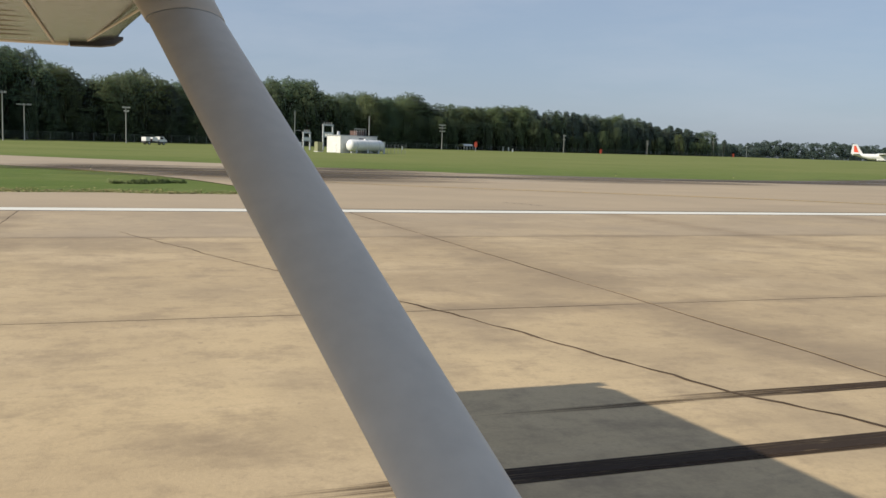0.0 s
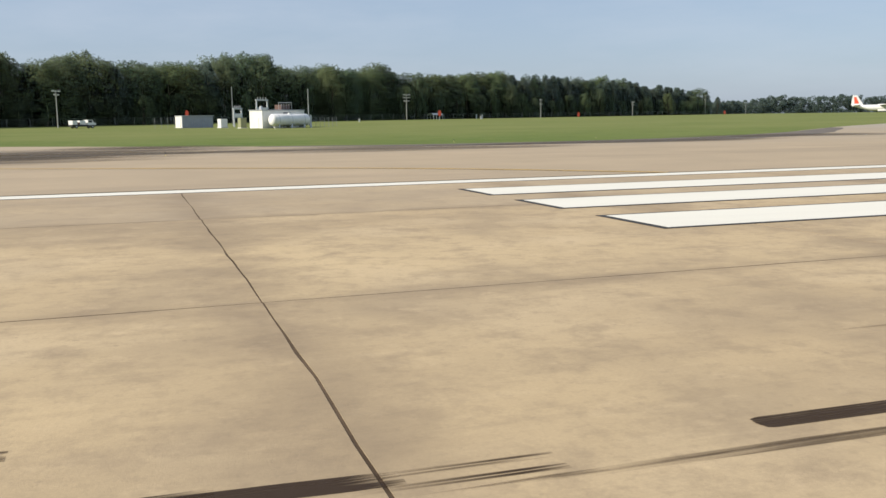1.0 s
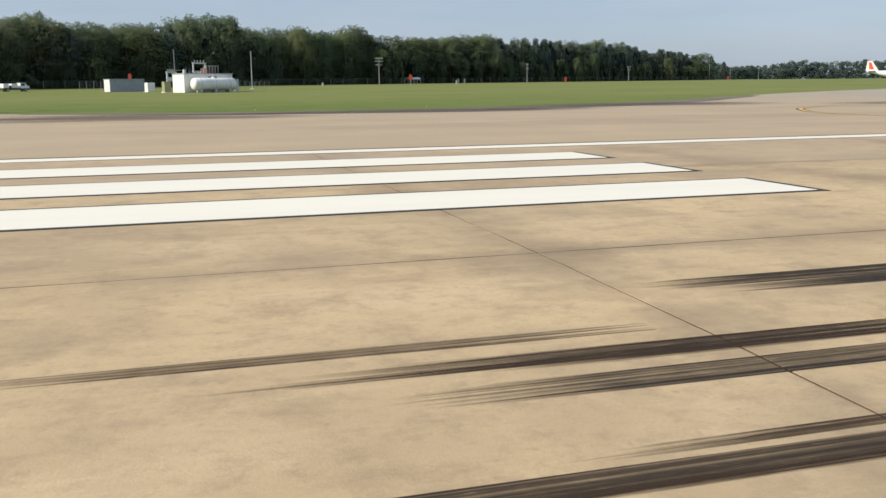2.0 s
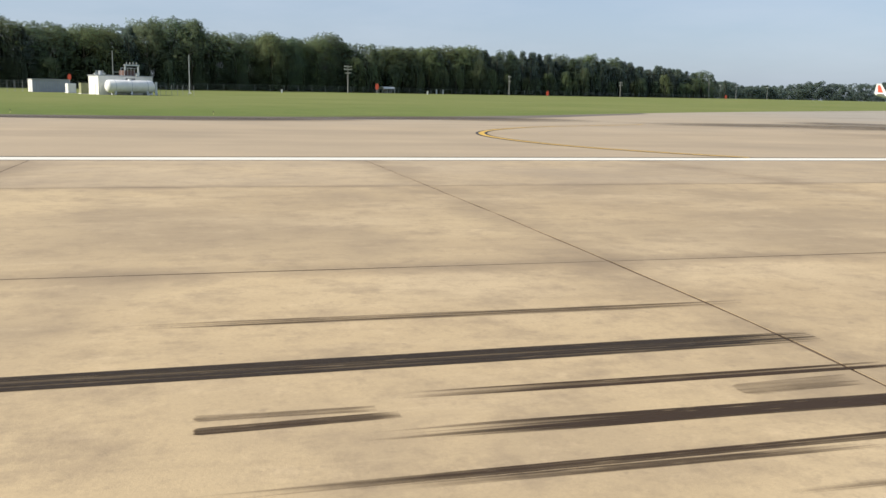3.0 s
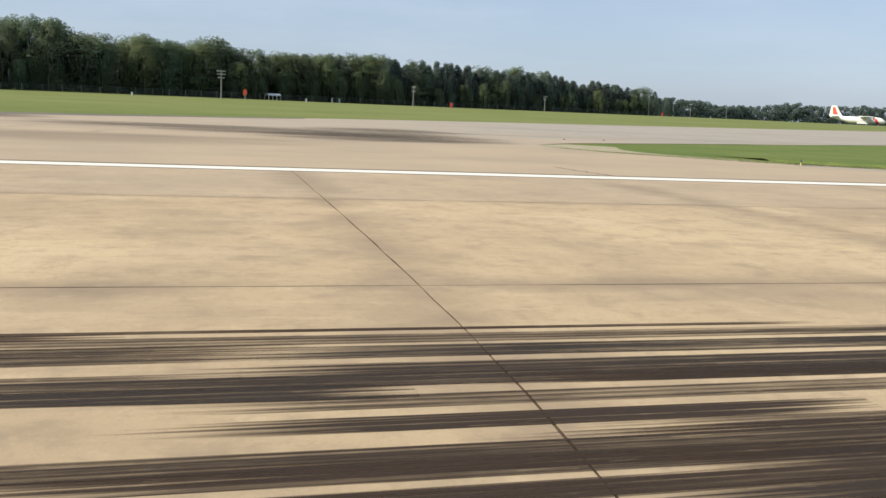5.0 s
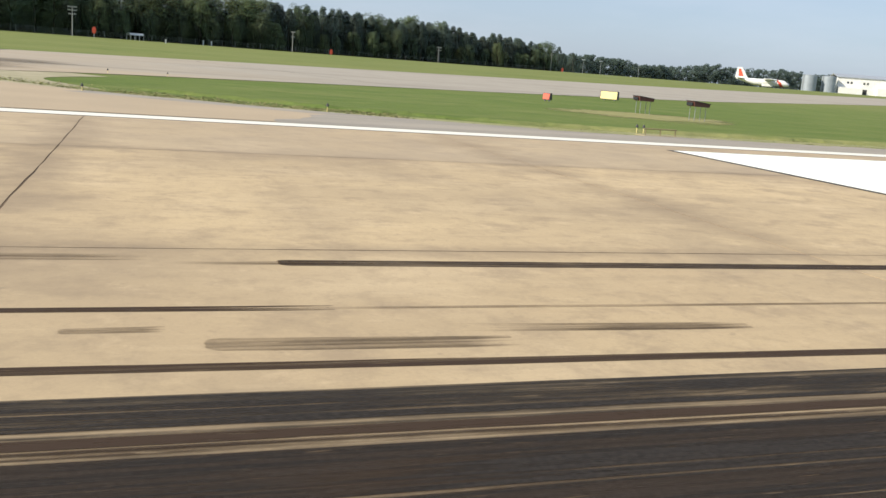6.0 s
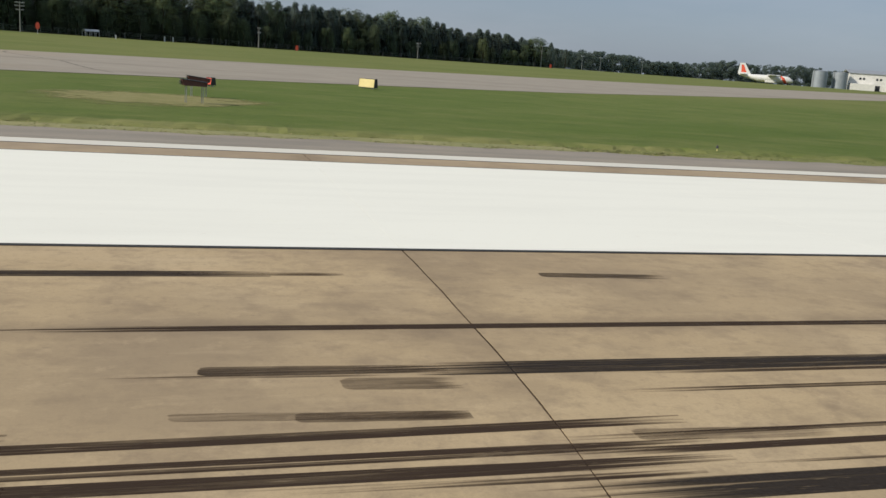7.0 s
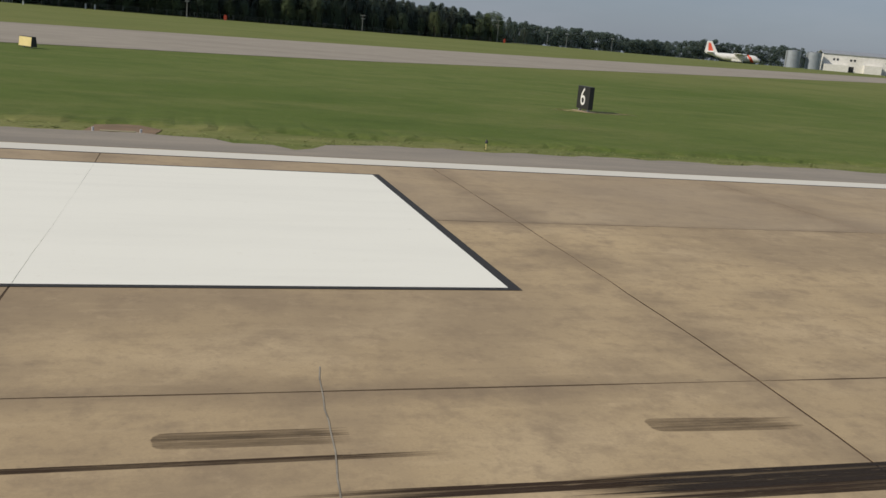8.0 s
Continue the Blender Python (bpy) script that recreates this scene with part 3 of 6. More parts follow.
entry = [(p.x, p.y) for p in curve_through([(-114.6, 22.8, 0), (-116, 25, 0), (-118.2, 28.2, 0), (-121.5, 31.8, 0), (-127, 36, 0), (-135, 42, 0), (-143, 52, 0), (-152, 64, 0)], 6)]
ribbon("lead_line_border", entry, 0.42, 0.004, BLACK_PAINT, taxiway)
ribbon("lead_line", entry, 0.22, 0.008, YELLOW_PAINT, taxiway)

# cracks in the taxiway's pavement
for pts in (((-6.2, 124), (-5.6, 118.8), (-2.4, 112.5), (1.8, 104), (4.2, 95), (6.6, 86), (8.9, 80)), ((-47.8, 56.2), (-48.6, 51), (-49.2, 47.3), (-49.4, 42.8)), ((-41.2, 60.2), (-42.6, 55.4), (-43.6, 51.7), (-44.1, 46.4)),
            ((-28.0, 23.0), (-28.15, 24.6), (-28.25, 26.8)), ((-136.5, 27.2), (-136.2, 26.4), (-136.0, 25.2))):
    line = [(p.x + 0.08 * math.sin(9.1 * i), p.y) for i, p in enumerate(curve_through([(x, y, 0) for x, y in pts], 5))]
    ribbon("crack", line, 0.06 if pts[0][1] < 70 else 0.22, 0.006, DARK_ASPHALT, taxiway)

# wide sealed crack across the slabs
rng = random.Random(11)
crack = []
for i in range(97):
    y = 16.4 - 16.4 * i / 96
    x = float(np.interp(y, (0, 3.45, 4.2, 5.4, 7.5, 11.1, 14.2, 19), (-143.3, -144.35, -144.7, -145.0, -145.6, -146.85, -147.9, -149.5)))
    crack.append((x + rng.uniform(-0.022, 0.022) + 0.03 * math.sin(3.1 * y) * math.sin(1.3 * y), y))
ribbon("crack_seal", crack[:34], 0.018, 0.0035, SEALANT, runway, rng)
ribbon("crack_seal", crack[33:], 0.032, 0.0035, SEALANT, runway, rng)

# hairline cracks, one dark and open, one filled with pale mortar
ribbon("hairline_crack", [(-72.53, 3.53), (-72.31, 3.66), (-72.05, 3.80), (-71.78, 3.93), (-71.5, 4.06), (-71.0, 4.2), (-70.2, 4.75), (-69.02, 5.5), (-68.3, 5.84), (-67.9, 5.95)], 0.0045, 0.0035, SEALANT, runway)
ribbon("filled_crack", [(x + rng.uniform(-0.012, 0.012), y) for x, y in ((42.77, 8.3), (42.74, 8.0), (42.71, 7.74), (42.70, 7.55), (42.68, 7.3), (42.67, 7.08), (42.66, 6.9), (42.65, 6.76), (42.63, 6.51), (42.62, 6.28), (42.60, 6.1), (42.58, 5.9), (42.53, 5.5))], 0.013, 0.0036, PALE_MORTAR, runway)
ribbon("hairline_crack", [(-67.47, 6.47), (-67.3, 6.52), (-67.1, 6.68), (-66.98, 6.73)], 0.015, 0.0035, SEALANT, runway)

laid = []


def lay_rubber(verts, faces, uvs, lays):
    """One strip of rubber; lays: thickness, length / 40, width and taper for each corner."""
    me = raw("tyre_mark", verts, faces)
    me.uv_layers.new(name="UVMap").data.foreach_set("uv", [k for uv in uvs for k in uv])
    me.color_attributes.new("lay", "FLOAT_COLOR", "CORNER").data.foreach_set("color", [k for lay in lays for k in lay])
    return part("tyre_mark", me, RUBBER, runway)


def mark(x0, x1, y0, y1, w, d, taper=1):
    """Rubber left by tyres from (x0, y0) to (x1, y1), w wide; d is how thick it lies,
    taper whether it begins as a thin brush or with a blunt end."""
    w *= 1.12
    if taper == 0:
        x0, x1, d = x0 - 0.2, x1 - 0.1, d * 0.85
    else:
        x0, x1 = x0 - (0.45 if taper == 1 else 0.2), x1 + 0.2
    # each lies on the marks it crosses; where many lie already, no more rubber sticks
    side0, side1 = min(y0, y1) - w / 2, max(y0, y1) + w / 2
    below = {q[4] for q in laid if q[0] < x1 and q[1] > x0 and q[2] < side1 and q[3] > side0}
    level = min(k for k in range(len(below) + 1) if k not in below)
    if level > 5:
        return
    laid.append((x0, x1, side0, side1, level))
    z = 0.0020 + 0.0005 * level
    n = max(2, min(10, int((x1 - x0) / 1.5)))
    verts, faces, uvs, lays = [], [], [], []
    for i in range(n + 1):
        u = i / n
        x, y = x0 + (x1 - x0) * u, y0 + (y1 - y0) * u
        verts += [(x, y - w / 2, z), (x, y + w / 2, z)]
    for i in range(n):
        face = (2 * i, 2 * i + 2, 2 * i + 3, 2 * i + 1)
        faces.append(face)
        uvs += [((k // 2) / n * (x1 - x0), k % 2) for k in face]
        lays += [(d, (x1 - x0) / 40, w, taper)] * 4
    lay_rubber(verts, faces, uvs, lays)


mark(-147.7, -142.5, 3.12, 3.15, 0.20, 1.00, 1)
mark(-147.2, -142.6, 3.07, 3.00, 0.06, 0.80, 0.5)
mark(-146.3, -145.3, 4.12, 4.15, 0.09, 0.40, 1)
mark(-145.3, -141.5, 4.20, 4.15, 0.15, 0.80, 1)
mark(-143.0, -142.6, 3.16, 3.14, 0.13, 0.80, 0)
mark(-142.9, -141.7, 4.14, 4.08, 0.13, 0.80, 0)
mark(-142.3, -141.2, 3.04, 3.03, 0.15, 0.80, 0)
mark(-141.6, -141.2, 2.57, 2.58, 0.12, 0.80, 0)
mark(-141.4, -141.0, 4.14, 4.11, 0.12, 0.50, 0)
mark(-139.3, -138.8, 4.16, 4.16, 0.11, 0.60, 0)
mark(-137.2, -135.5, 3.07, 2.97, 0.10, 0.90, 1)
mark(-136.7, -135.9, 3.19, 3.01, 0.04, 0.60, 1)
mark(-135.4, -133.2, 3.31, 3.32, 0.08, 0.90, 1)
mark(-132.5, -131.9, 4.40, 4.38, 0.08, 0.80, 0)
mark(-132.3, -131.9, 3.34, 3.32, 0.09, 0.80, 0)
mark(-131.3, -130.5, 3.31, 3.27, 0.09, 0.50, 0)
mark(-131.3, -129.3, 3.57, 3.47, 0.20, 1.00, 1)
mark(-131.2, -129.7, 3.00, 2.93, 0.17, 1.00, 1)
mark(-131.1, -130.2, 4.41, 4.35, 0.15, 0.90, 1)
mark(-129.5, -128.2, 3.50, 3.41, 0.16, 1.40, 0)
for y in (3.475, 3.435, 3.32, 3.285):
    mark(-128.75, -127.75, y + 0.02, y - 0.02, 0.032, 1.20, 0.5)
mark(-128.4, -127.6, 3.22, 3.19, 0.05, 0.90, 0.5)
mark(-127.9, -123.9, 3.19, 3.09, 0.10, 0.50, 0.5)
mark(-126.2, -123.7, 3.46, 3.41, 0.16, 1.00, 0)
mark(-124.4, -123.7, 3.26, 3.22, 0.17, 0.90, 1)
mark(-124.3, -122.2, 4.99, 4.94, 0.09, 0.50, 1)
mark(-123.2, -122.3, 3.46, 3.45, 0.11, 0.60, 0)
mark(-123.2, -122.2, 3.23, 3.13, 0.13, 0.70, 0)
mark(-122.9, -121.0, 4.98, 4.89, 0.23, 0.90, 1)
mark(-121.8, -117.5, 4.69, 4.73, 0.12, 0.75, 0.5)
mark(-121.7, -115.7, 4.14, 4.14, 0.15, 1.00, 0.5)
mark(-121.0, -120.1, 4.85, 4.82, 0.19, 0.70, 0)
mark(-120.4, -117.5, 4.84, 4.87, 0.09, 0.75, 1)
mark(-116.9, -116.1, 4.85, 4.83, 0.12, 0.40, 1)
mark(-116.1, -112.9, 4.14, 4.09, 0.08, 0.25, 1)
mark(-114.4, -113.3, 4.19, 4.19, 0.15, 0.80, 0)
mark(-112.8, -111.6, 2.89, 2.88, 0.17, 1.00, 1)
mark(-112.7, -111.3, 3.31, 3.31, 0.07, 0.80, 0)
mark(-112.5, -110.0, 4.85, 4.78, 0.19, 0.40, 0)
mark(-112.4, -110.7, 3.96, 3.94, 0.17, 0.90, 1)
mark(-91.6, -89.5, 4.01, 3.81, 0.19, 0.90, 1)
mark(-91.6, -89.4, 6.08, 5.84, 0.20, 0.40, 0)
mark(-91.2, -89.4, 4.89, 4.76, 0.25, 0.95, 1)
mark(-90.9, -90.1, 3.19, 3.14, 0.11, 0.50, 0)
mark(-90.1, -89.5, 3.19, 3.15, 0.07, 0.50, 0)
mark(-89.5, -88.0, 3.81, 3.72, 0.18, 0.90, 1)
mark(-89.4, -82.5, 4.70, 4.77, 0.25, 0.97, 1)
mark(-89.4, -87.6, 4.76, 4.60, 0.28, 0.95, 1)
mark(-89.0, -87.6, 3.11, 3.01, 0.12, 0.60, 0)
mark(-88.4, -88.0, 2.48, 2.45, 0.09, 0.90, 1)
mark(-88.3, -87.7, 2.91, 2.86, 0.08, 0.90, 1)
mark(-86.5, -82.4, 5.86, 5.79, 0.15, 0.35, 1)
mark(-86.2, -85.3, 3.79, 3.83, 0.09, 0.80, 0)
mark(-86.2, -85.4, 3.97, 3.94, 0.08, 0.40, 0)
mark(-86.1, -81.2, 3.05, 3.07, 0.08, 0.85, 1)
mark(-85.8, -83.5, 2.99, 2.97, 0.07, 0.85, 1)
mark(-85.3, -80.9, 3.56, 3.49, 0.16, 1.00, 1)
mark(-85.3, -82.5, 4.11, 4.08, 0.11, 0.75, 1)
mark(-84.1, -81.6, 2.59, 2.57, 0.07, 0.90, 1)
mark(-83.3, -82.6, 3.82, 3.86, 0.18, 0.30, 0)
mark(-82.4, -80.3, 3.48, 3.53, 0.17, 0.95, 1)
mark(-81.7, -80.3, 4.42, 4.42, 0.08, 0.60, 0)
mark(-79.8, -78.5, 2.93, 2.92, 0.21, 1.00, 1)
mark(-79.7, -78.1, 3.58, 3.53, 0.16, 0.85, 1)
mark(-79.6, -78.5, 4.78, 4.75, 0.30, 0.60, 0)
mark(-79.2, -77.5, 4.28, 4.22, 0.11, 0.80, 0)
mark(-78.3, -75.1, 5.74, 5.72, 0.12, 0.60, 0.5)
mark(-78.2, -76.4, 5.90, 5.92, 0.13, 0.80, 0)
mark(-77.8, -74.4, 3.79, 3.82, 0.10, 0.60, 0.5)
mark(-77.7, -73.1, 3.30, 3.31, 0.11, 0.95, 1)
mark(-75.7, -73.4, 5.14, 5.10, 0.17, 0.87, 1)
mark(-75.7, -74.7, 4.59, 4.56, 0.26, 0.30, 0)
mark(-75.3, -74.5, 3.48, 3.51, 0.09, 0.60, 0)
mark(-75.3, -73.3, 4.97, 5.00, 0.06, 0.60, 1)
mark(-75.6, -71.1, 4.47, 4.47, 0.14, 0.90, 1)
mark(-75.2, -74.8, 4.10, 4.09, 0.13, 0.50, 0)
mark(-75.1, -73.1, 3.57, 3.60, 0.15, 0.87, 1)
mark(-74.1, -69.6, 3.32, 3.24, 0.21, 1.00, 0.5)
mark(-73.9, -69.9, 3.02, 2.91, 0.17, 0.87, 1)
mark(-73.9, -71.4, 3.60, 3.52, 0.12, 0.60, 0.5)
mark(-73.4, -70.0, 2.79, 2.76, 0.21, 0.50, 0.5)
mark(-73.2, -69.0, 4.15, 4.11, 0.16, 0.70, 0.5)
mark(-72.4, -70.1, 2.64, 2.63, 0.07, 1.00, 0.5)
mark(-72.3, -68.5, 4.71, 4.69, 0.15, 0.95, 1)
mark(-71.5, -69.2, 3.89, 3.82, 0.05, 0.60, 1)
mark(-71.4, -68.0, 5.38, 5.30, 0.14, 0.95, 1)
mark(-71.2, -70.7, 5.11, 5.02, 0.17, 0.25, 0)
mark(-71.1, -69.3, 6.16, 6.07, 0.12, 0.70, 1)
mark(-69.0, -67.4, 5.26, 5.24, 0.13, 0.90, 1)
mark(-68.8, -67.3, 4.35, 4.33, 0.09, 0.60, 0)
mark(-68.7, -66.4, 4.03, 4.15, 0.29, 0.90, 1)
mark(-68.6, -66.4, 3.80, 3.75, 0.12, 0.90, 1)
mark(-68.6, -67.8, 3.63, 3.62, 0.13, 0.40, 0)
mark(-68.4, -68.0, 4.94, 4.94, 0.09, 0.60, 0)
mark(-67.1, -66.3, 4.64, 4.65, 0.11, 0.90, 1)
mark(-66.4, -60.4, 4.64, 4.68, 0.25, 0.97, 0.5)
mark(-66.2, -62.4, 3.76, 3.78, 0.06, 0.80, 0)
mark(-65.8, -64.7, 2.96, 2.98, 0.17, 1.00, 1)
mark(-65.7, -64.4, 4.03, 3.97, 0.19, 0.90, 1)
mark(-65.7, -64.5, 3.22, 3.16, 0.19, 0.90, 1)
mark(-65.6, -64.5, 4.60, 4.60, 0.28, 0.90, 1)
mark(-64.3, -62.8, 5.28, 5.29, 0.11, 0.90, 0)
mark(-63.9, -63.4, 4.14, 4.14, 0.13, 0.35, 0)
mark(-63.7, -59.7, 3.95, 3.90, 0.17, 0.97, 1)
mark(-63.4, -61.8, 3.23, 3.10, 0.04, 0.70, 1)
mark(-63.1, -59.6, 5.29, 5.21, 0.11, 0.35, 0.5)
mark(-63.1, -61.7, 3.24, 3.17, 0.08, 0.60, 0)
mark(-62.3, -57.1, 4.67, 4.49, 0.34, 0.97, 0.5)
mark(-62.3, -62.2, 4.47, 4.47, 0.08, 0.40, 0)
mark(-61.7, -58.2, 3.05, 3.08, 0.36, 1.10, 0.5)
mark(-61.6, -57.9, 3.42, 3.40, 0.17, 0.97, 0.5)
mark(-59.6, -57.6, 3.86, 3.85, 0.05, 0.40, 1)
mark(-59.1, -58.2, 3.45, 3.41, 0.17, 0.60, 0)
mark(-58.7, -57.7, 3.80, 3.83, 0.15, 0.60, 0)
mark(-58.6, -56.9, 4.58, 4.50, 0.34, 0.95, 1)
mark(-58.1, -57.0, 3.17, 3.13, 0.13, 0.95, 1)
mark(-57.8, -56.8, 5.30, 5.29, 0.11, 0.40, 0)
mark(-57.6, -57.0, 3.41, 3.37, 0.08, 0.80, 0)
mark(-56.4, -55.3, 3.12, 3.06, 0.18, 1.00, 1)
mark(-56.4, -55.1, 3.41, 3.31, 0.20, 0.95, 1)
mark(-56.3, -54.7, 3.85, 3.78, 0.20, 0.90, 1)
mark(-56.2, -54.2, 4.49, 4.42, 0.28, 0.95, 1)
mark(-32.0, -29.5, 5.30, 5.32, 0.07, 0.50, 0)
mark(-31.9, -28.4, 5.93, 5.89, 0.12, 0.80, 0)
mark(-31.8, -29.5, 4.69, 4.62, 0.10, 0.70, 0)
mark(-31.7, -29.5, 4.23, 4.07, 0.20, 0.80, 0)
mark(-31.6, -29.5, 3.82, 3.83, 0.34, 0.85, 1)
mark(-30.1, -29.5, 4.60, 4.61, 0.14, 0.70, 0)
mark(-28.9, -25.4, 5.95, 5.95, 0.16, 0.87, 0.5)
mark(-28.9, -27.0, 3.93, 4.04, 0.46, 0.95, 1)
mark(-28.9, -27.6, 3.41, 3.32, 0.31, 0.90, 1)
mark(-28.8, -25.7, 5.18, 5.15, 0.15, 0.60, 0.5)
mark(-28.7, -28.3, 4.78, 4.77, 0.11, 0.80, 0)
mark(-28.7, -23.3, 4.69, 4.68, 0.08, 0.50, 0.5)
mark(-28.6, -23.0, 4.22, 4.26, 0.13, 1.10, 0.5)
mark(-28.5, -23.0, 4.09, 4.12, 0.09, 1.10, 0.5)
mark(-28.5, -23.0, 3.96, 3.96, 0.13, 1.05, 0.5)
mark(-28.4, -23.0, 3.76, 3.74, 0.23, 0.97, 0.5)
mark(-28.4, -23.1, 3.57, 3.54, 0.15, 0.97, 0.5)
mark(-27.6, -26.9, 5.07, 5.06, 0.16, 0.70, 0)
mark(-27.5, -27.0, 5.84, 5.83, 0.15, 0.90, 1)
mark(-26.3, -19.2, 4.84, 4.81, 0.13, 0.97, 1)
mark(-26.3, -18.7, 5.35, 5.35, 0.11, 0.87, 1)
mark(-25.5, -23.0, 3.41, 3.39, 0.10, 1.00, 0.5)
mark(-24.7, -24.2, 5.97, 5.97, 0.14, 0.60, 0)
mark(-24.6, -20.3, 3.49, 3.41, 0.09, 0.90, 0.5)
mark(-24.5, -20.1, 3.77, 3.76, 0.16, 1.10, 0.5)
mark(-24.5, -20.5, 3.34, 3.27, 0.09, 0.97, 0.5)
mark(-24.5, -19.9, 3.98, 3.96, 0.15, 1.00, 0.5)
mark(-24.5, -20.6, 3.14, 3.07, 0.11, 1.10, 0.5)
mark(-24.4, -19.7, 4.19, 4.19, 0.20, 1.10, 0.5)
mark(-22.5, -22.2, 5.93, 5.91, 0.17, 0.50, 0)
mark(-21.9, -17.1, 7.29, 7.25, 0.15, 0.97, 1)
mark(-21.6, -21.1, 5.93, 5.92, 0.12, 0.30, 0)
mark(-21.6, -19.0, 5.01, 5.02, 0.08, 0.60, 1)
mark(-15.8, -12.8, 7.33, 7.36, 0.20, 0.30, 0.5)
mark(-15.6, -11.6, 5.84, 5.82, 0.11, 0.90, 0.5)
mark(-15.4, -6.0, 4.74, 4.56, 0.12, 0.97, 0.5)
mark(-12.9, -12.4, 5.37, 5.38, 0.11, 0.40, 0)
mark(-12.4, -11.0, 7.13, 7.19, 0.12, 0.50, 1)
mark(-12.1, -10.3, 5.07, 5.01, 0.22, 0.45, 0)
mark(-11.9, -4.9, 5.82, 5.78, 0.06, 0.50, 0.5)
mark(-11.4, -3.7, 7.18, 7.09, 0.20, 0.97, 0)
mark(-10.7, -8.7, 5.32, 5.24, 0.16, 0.40, 0.5)
mark(-5.3, -2.9, 5.27, 5.19, 0.12, 0.70, 0)
mark(-5.1, -2.9, 4.37, 4.35, 0.44, 0.85, 1)
mark(-4.9, -2.9, 3.83, 3.76, 0.40, 1.00, 1)
mark(-4.7, -3.8, 7.39, 7.39, 0.23, 0.80, 0)
mark(-4.7, -3.3, 6.09, 6.04, 0.11, 0.50, 0)
mark(-3.7, -2.9, 4.71, 4.74, 0.12, 0.80, 0)
mark(-2.5, 0.5, 6.88, 6.87, 0.21, 0.50, 0.5)
mark(-2.1, 7.6, 4.99, 4.98, 0.13, 0.87, 0.5)
mark(-2.0, 1.1, 4.78, 4.77, 0.08, 0.87, 0.5)
mark(-1.9, 3.8, 4.38, 4.36, 0.24, 1.15, 0.5)
mark(-1.8, 3.8, 4.02, 3.94, 0.15, 1.20, 0.5)
mark(-1.8, 3.8, 3.83, 3.72, 0.19, 1.25, 0.5)
mark(-1.5, -0.7, 7.28, 7.26, 0.26, 0.60, 0)
mark(1.3, 2.5, 4.72, 4.71, 0.05, 0.70, 1)
mark(1.3, 2.6, 6.96, 7.01, 0.17, 0.35, 1)
mark(1.7, 2.6, 4.55, 4.54, 0.06, 0.70, 1)
mark(1.7, 8.2, 5.69, 5.69, 0.11, 0.97, 1)
mark(2.1, 6.6, 3.85, 3.74, 0.51, 1.30, 0.5)
mark(2.1, 7.2, 4.40, 4.46, 0.13, 1.00, 0.5)
mark(2.2, 2.9, 4.21, 4.25, 0.14, 1.00, 0)
mark(2.2, 7.3, 4.58, 4.60, 0.18, 1.10, 0.5)
mark(3.2, 4.8, 6.87, 6.84, 0.25, 0.40, 0.5)
mark(3.8, 4.0, 4.82, 4.84, 0.12, 0.70, 0)
mark(4.9, 8.4, 5.95, 5.89, 0.12, 0.80, 1)
mark(5.4, 8.7, 6.24, 6.25, 0.07, 0.80, 1)
mark(6.3, 9.1, 6.85, 6.76, 0.16, 0.60, 1)
mark(7.8, 10.8, 6.77, 6.67, 0.27, 0.85, 1)
mark(7.8, 10.8, 6.35, 6.28, 0.19, 0.85, 1)
mark(8.0, 10.8, 5.72, 5.66, 0.20, 0.80, 0)
mark(8.0, 10.8, 5.49, 5.41, 0.09, 0.70, 0)
mark(8.1, 10.8, 5.24, 5.21, 0.12, 0.90, 1)
mark(8.2, 10.8, 4.90, 4.78, 0.13, 0.85, 1)
mark(8.3, 10.7, 4.47, 4.24, 0.25, 0.60, 0)
mark(10.3, 14.9, 9.60, 9.65, 0.22, 0.92, 0.5)
mark(10.6, 12.1, 9.64, 9.66, 0.20, 0.80, 0)
mark(11.2, 17.4, 5.33, 5.39, 0.13, 0.87, 0.5)
mark(11.3, 17.4, 5.07, 5.03, 0.08, 0.92, 0.5)
mark(11.3, 17.1, 4.98, 4.96, 0.06, 0.80, 0.5)
mark(11.4, 17.4, 4.84, 4.74, 0.15, 0.97, 0.5)
mark(11.4, 13.3, 4.22, 4.31, 0.49, 1.00, 1)
mark(11.6, 13.0, 5.29, 5.30, 0.52, 0.95, 1)
mark(11.6, 13.1, 4.82, 4.81, 0.26, 0.90, 1)
mark(11.8, 12.5, 6.27, 6.24, 0.19, 0.80, 0)
mark(13.0, 23.2, 7.69, 7.65, 0.14, 0.87, 1)
mark(13.7, 15.5, 6.51, 6.45, 0.06, 0.50, 1)
mark(14.3, 16.2, 5.75, 5.62, 0.13, 0.35, 0)
mark(14.4, 17.1, 4.65, 4.58, 0.08, 0.60, 0.5)
mark(14.5, 16.3, 6.61, 6.55, 0.18, 0.75, 0)
mark(14.6, 15.7, 9.65, 9.65, 0.13, 0.60, 1)
mark(15.1, 16.2, 5.67, 5.61, 0.15, 0.45, 0)
mark(15.5, 16.3, 6.27, 6.24, 0.23, 0.45, 0)
mark(15.9, 22.2, 6.55, 6.49, 0.27, 0.97, 1)
mark(16.2, 20.5, 4.38, 4.34, 0.27, 1.10, 0.5)
mark(16.2, 20.9, 4.91, 4.91, 0.10, 0.97, 0.5)
mark(16.5, 21.1, 5.15, 5.15, 0.07, 0.70, 0.5)
mark(17.3, 18.7, 5.16, 5.07, 0.18, 0.40, 0)
mark(17.4, 20.7, 4.68, 4.58, 0.04, 0.50, 1)
mark(17.6, 21.8, 5.96, 5.92, 0.08, 0.80, 1)
mark(17.7, 22.1, 6.35, 6.29, 0.07, 0.70, 1)
mark(18.4, 19.9, 9.68, 9.60, 0.20, 0.70, 0)
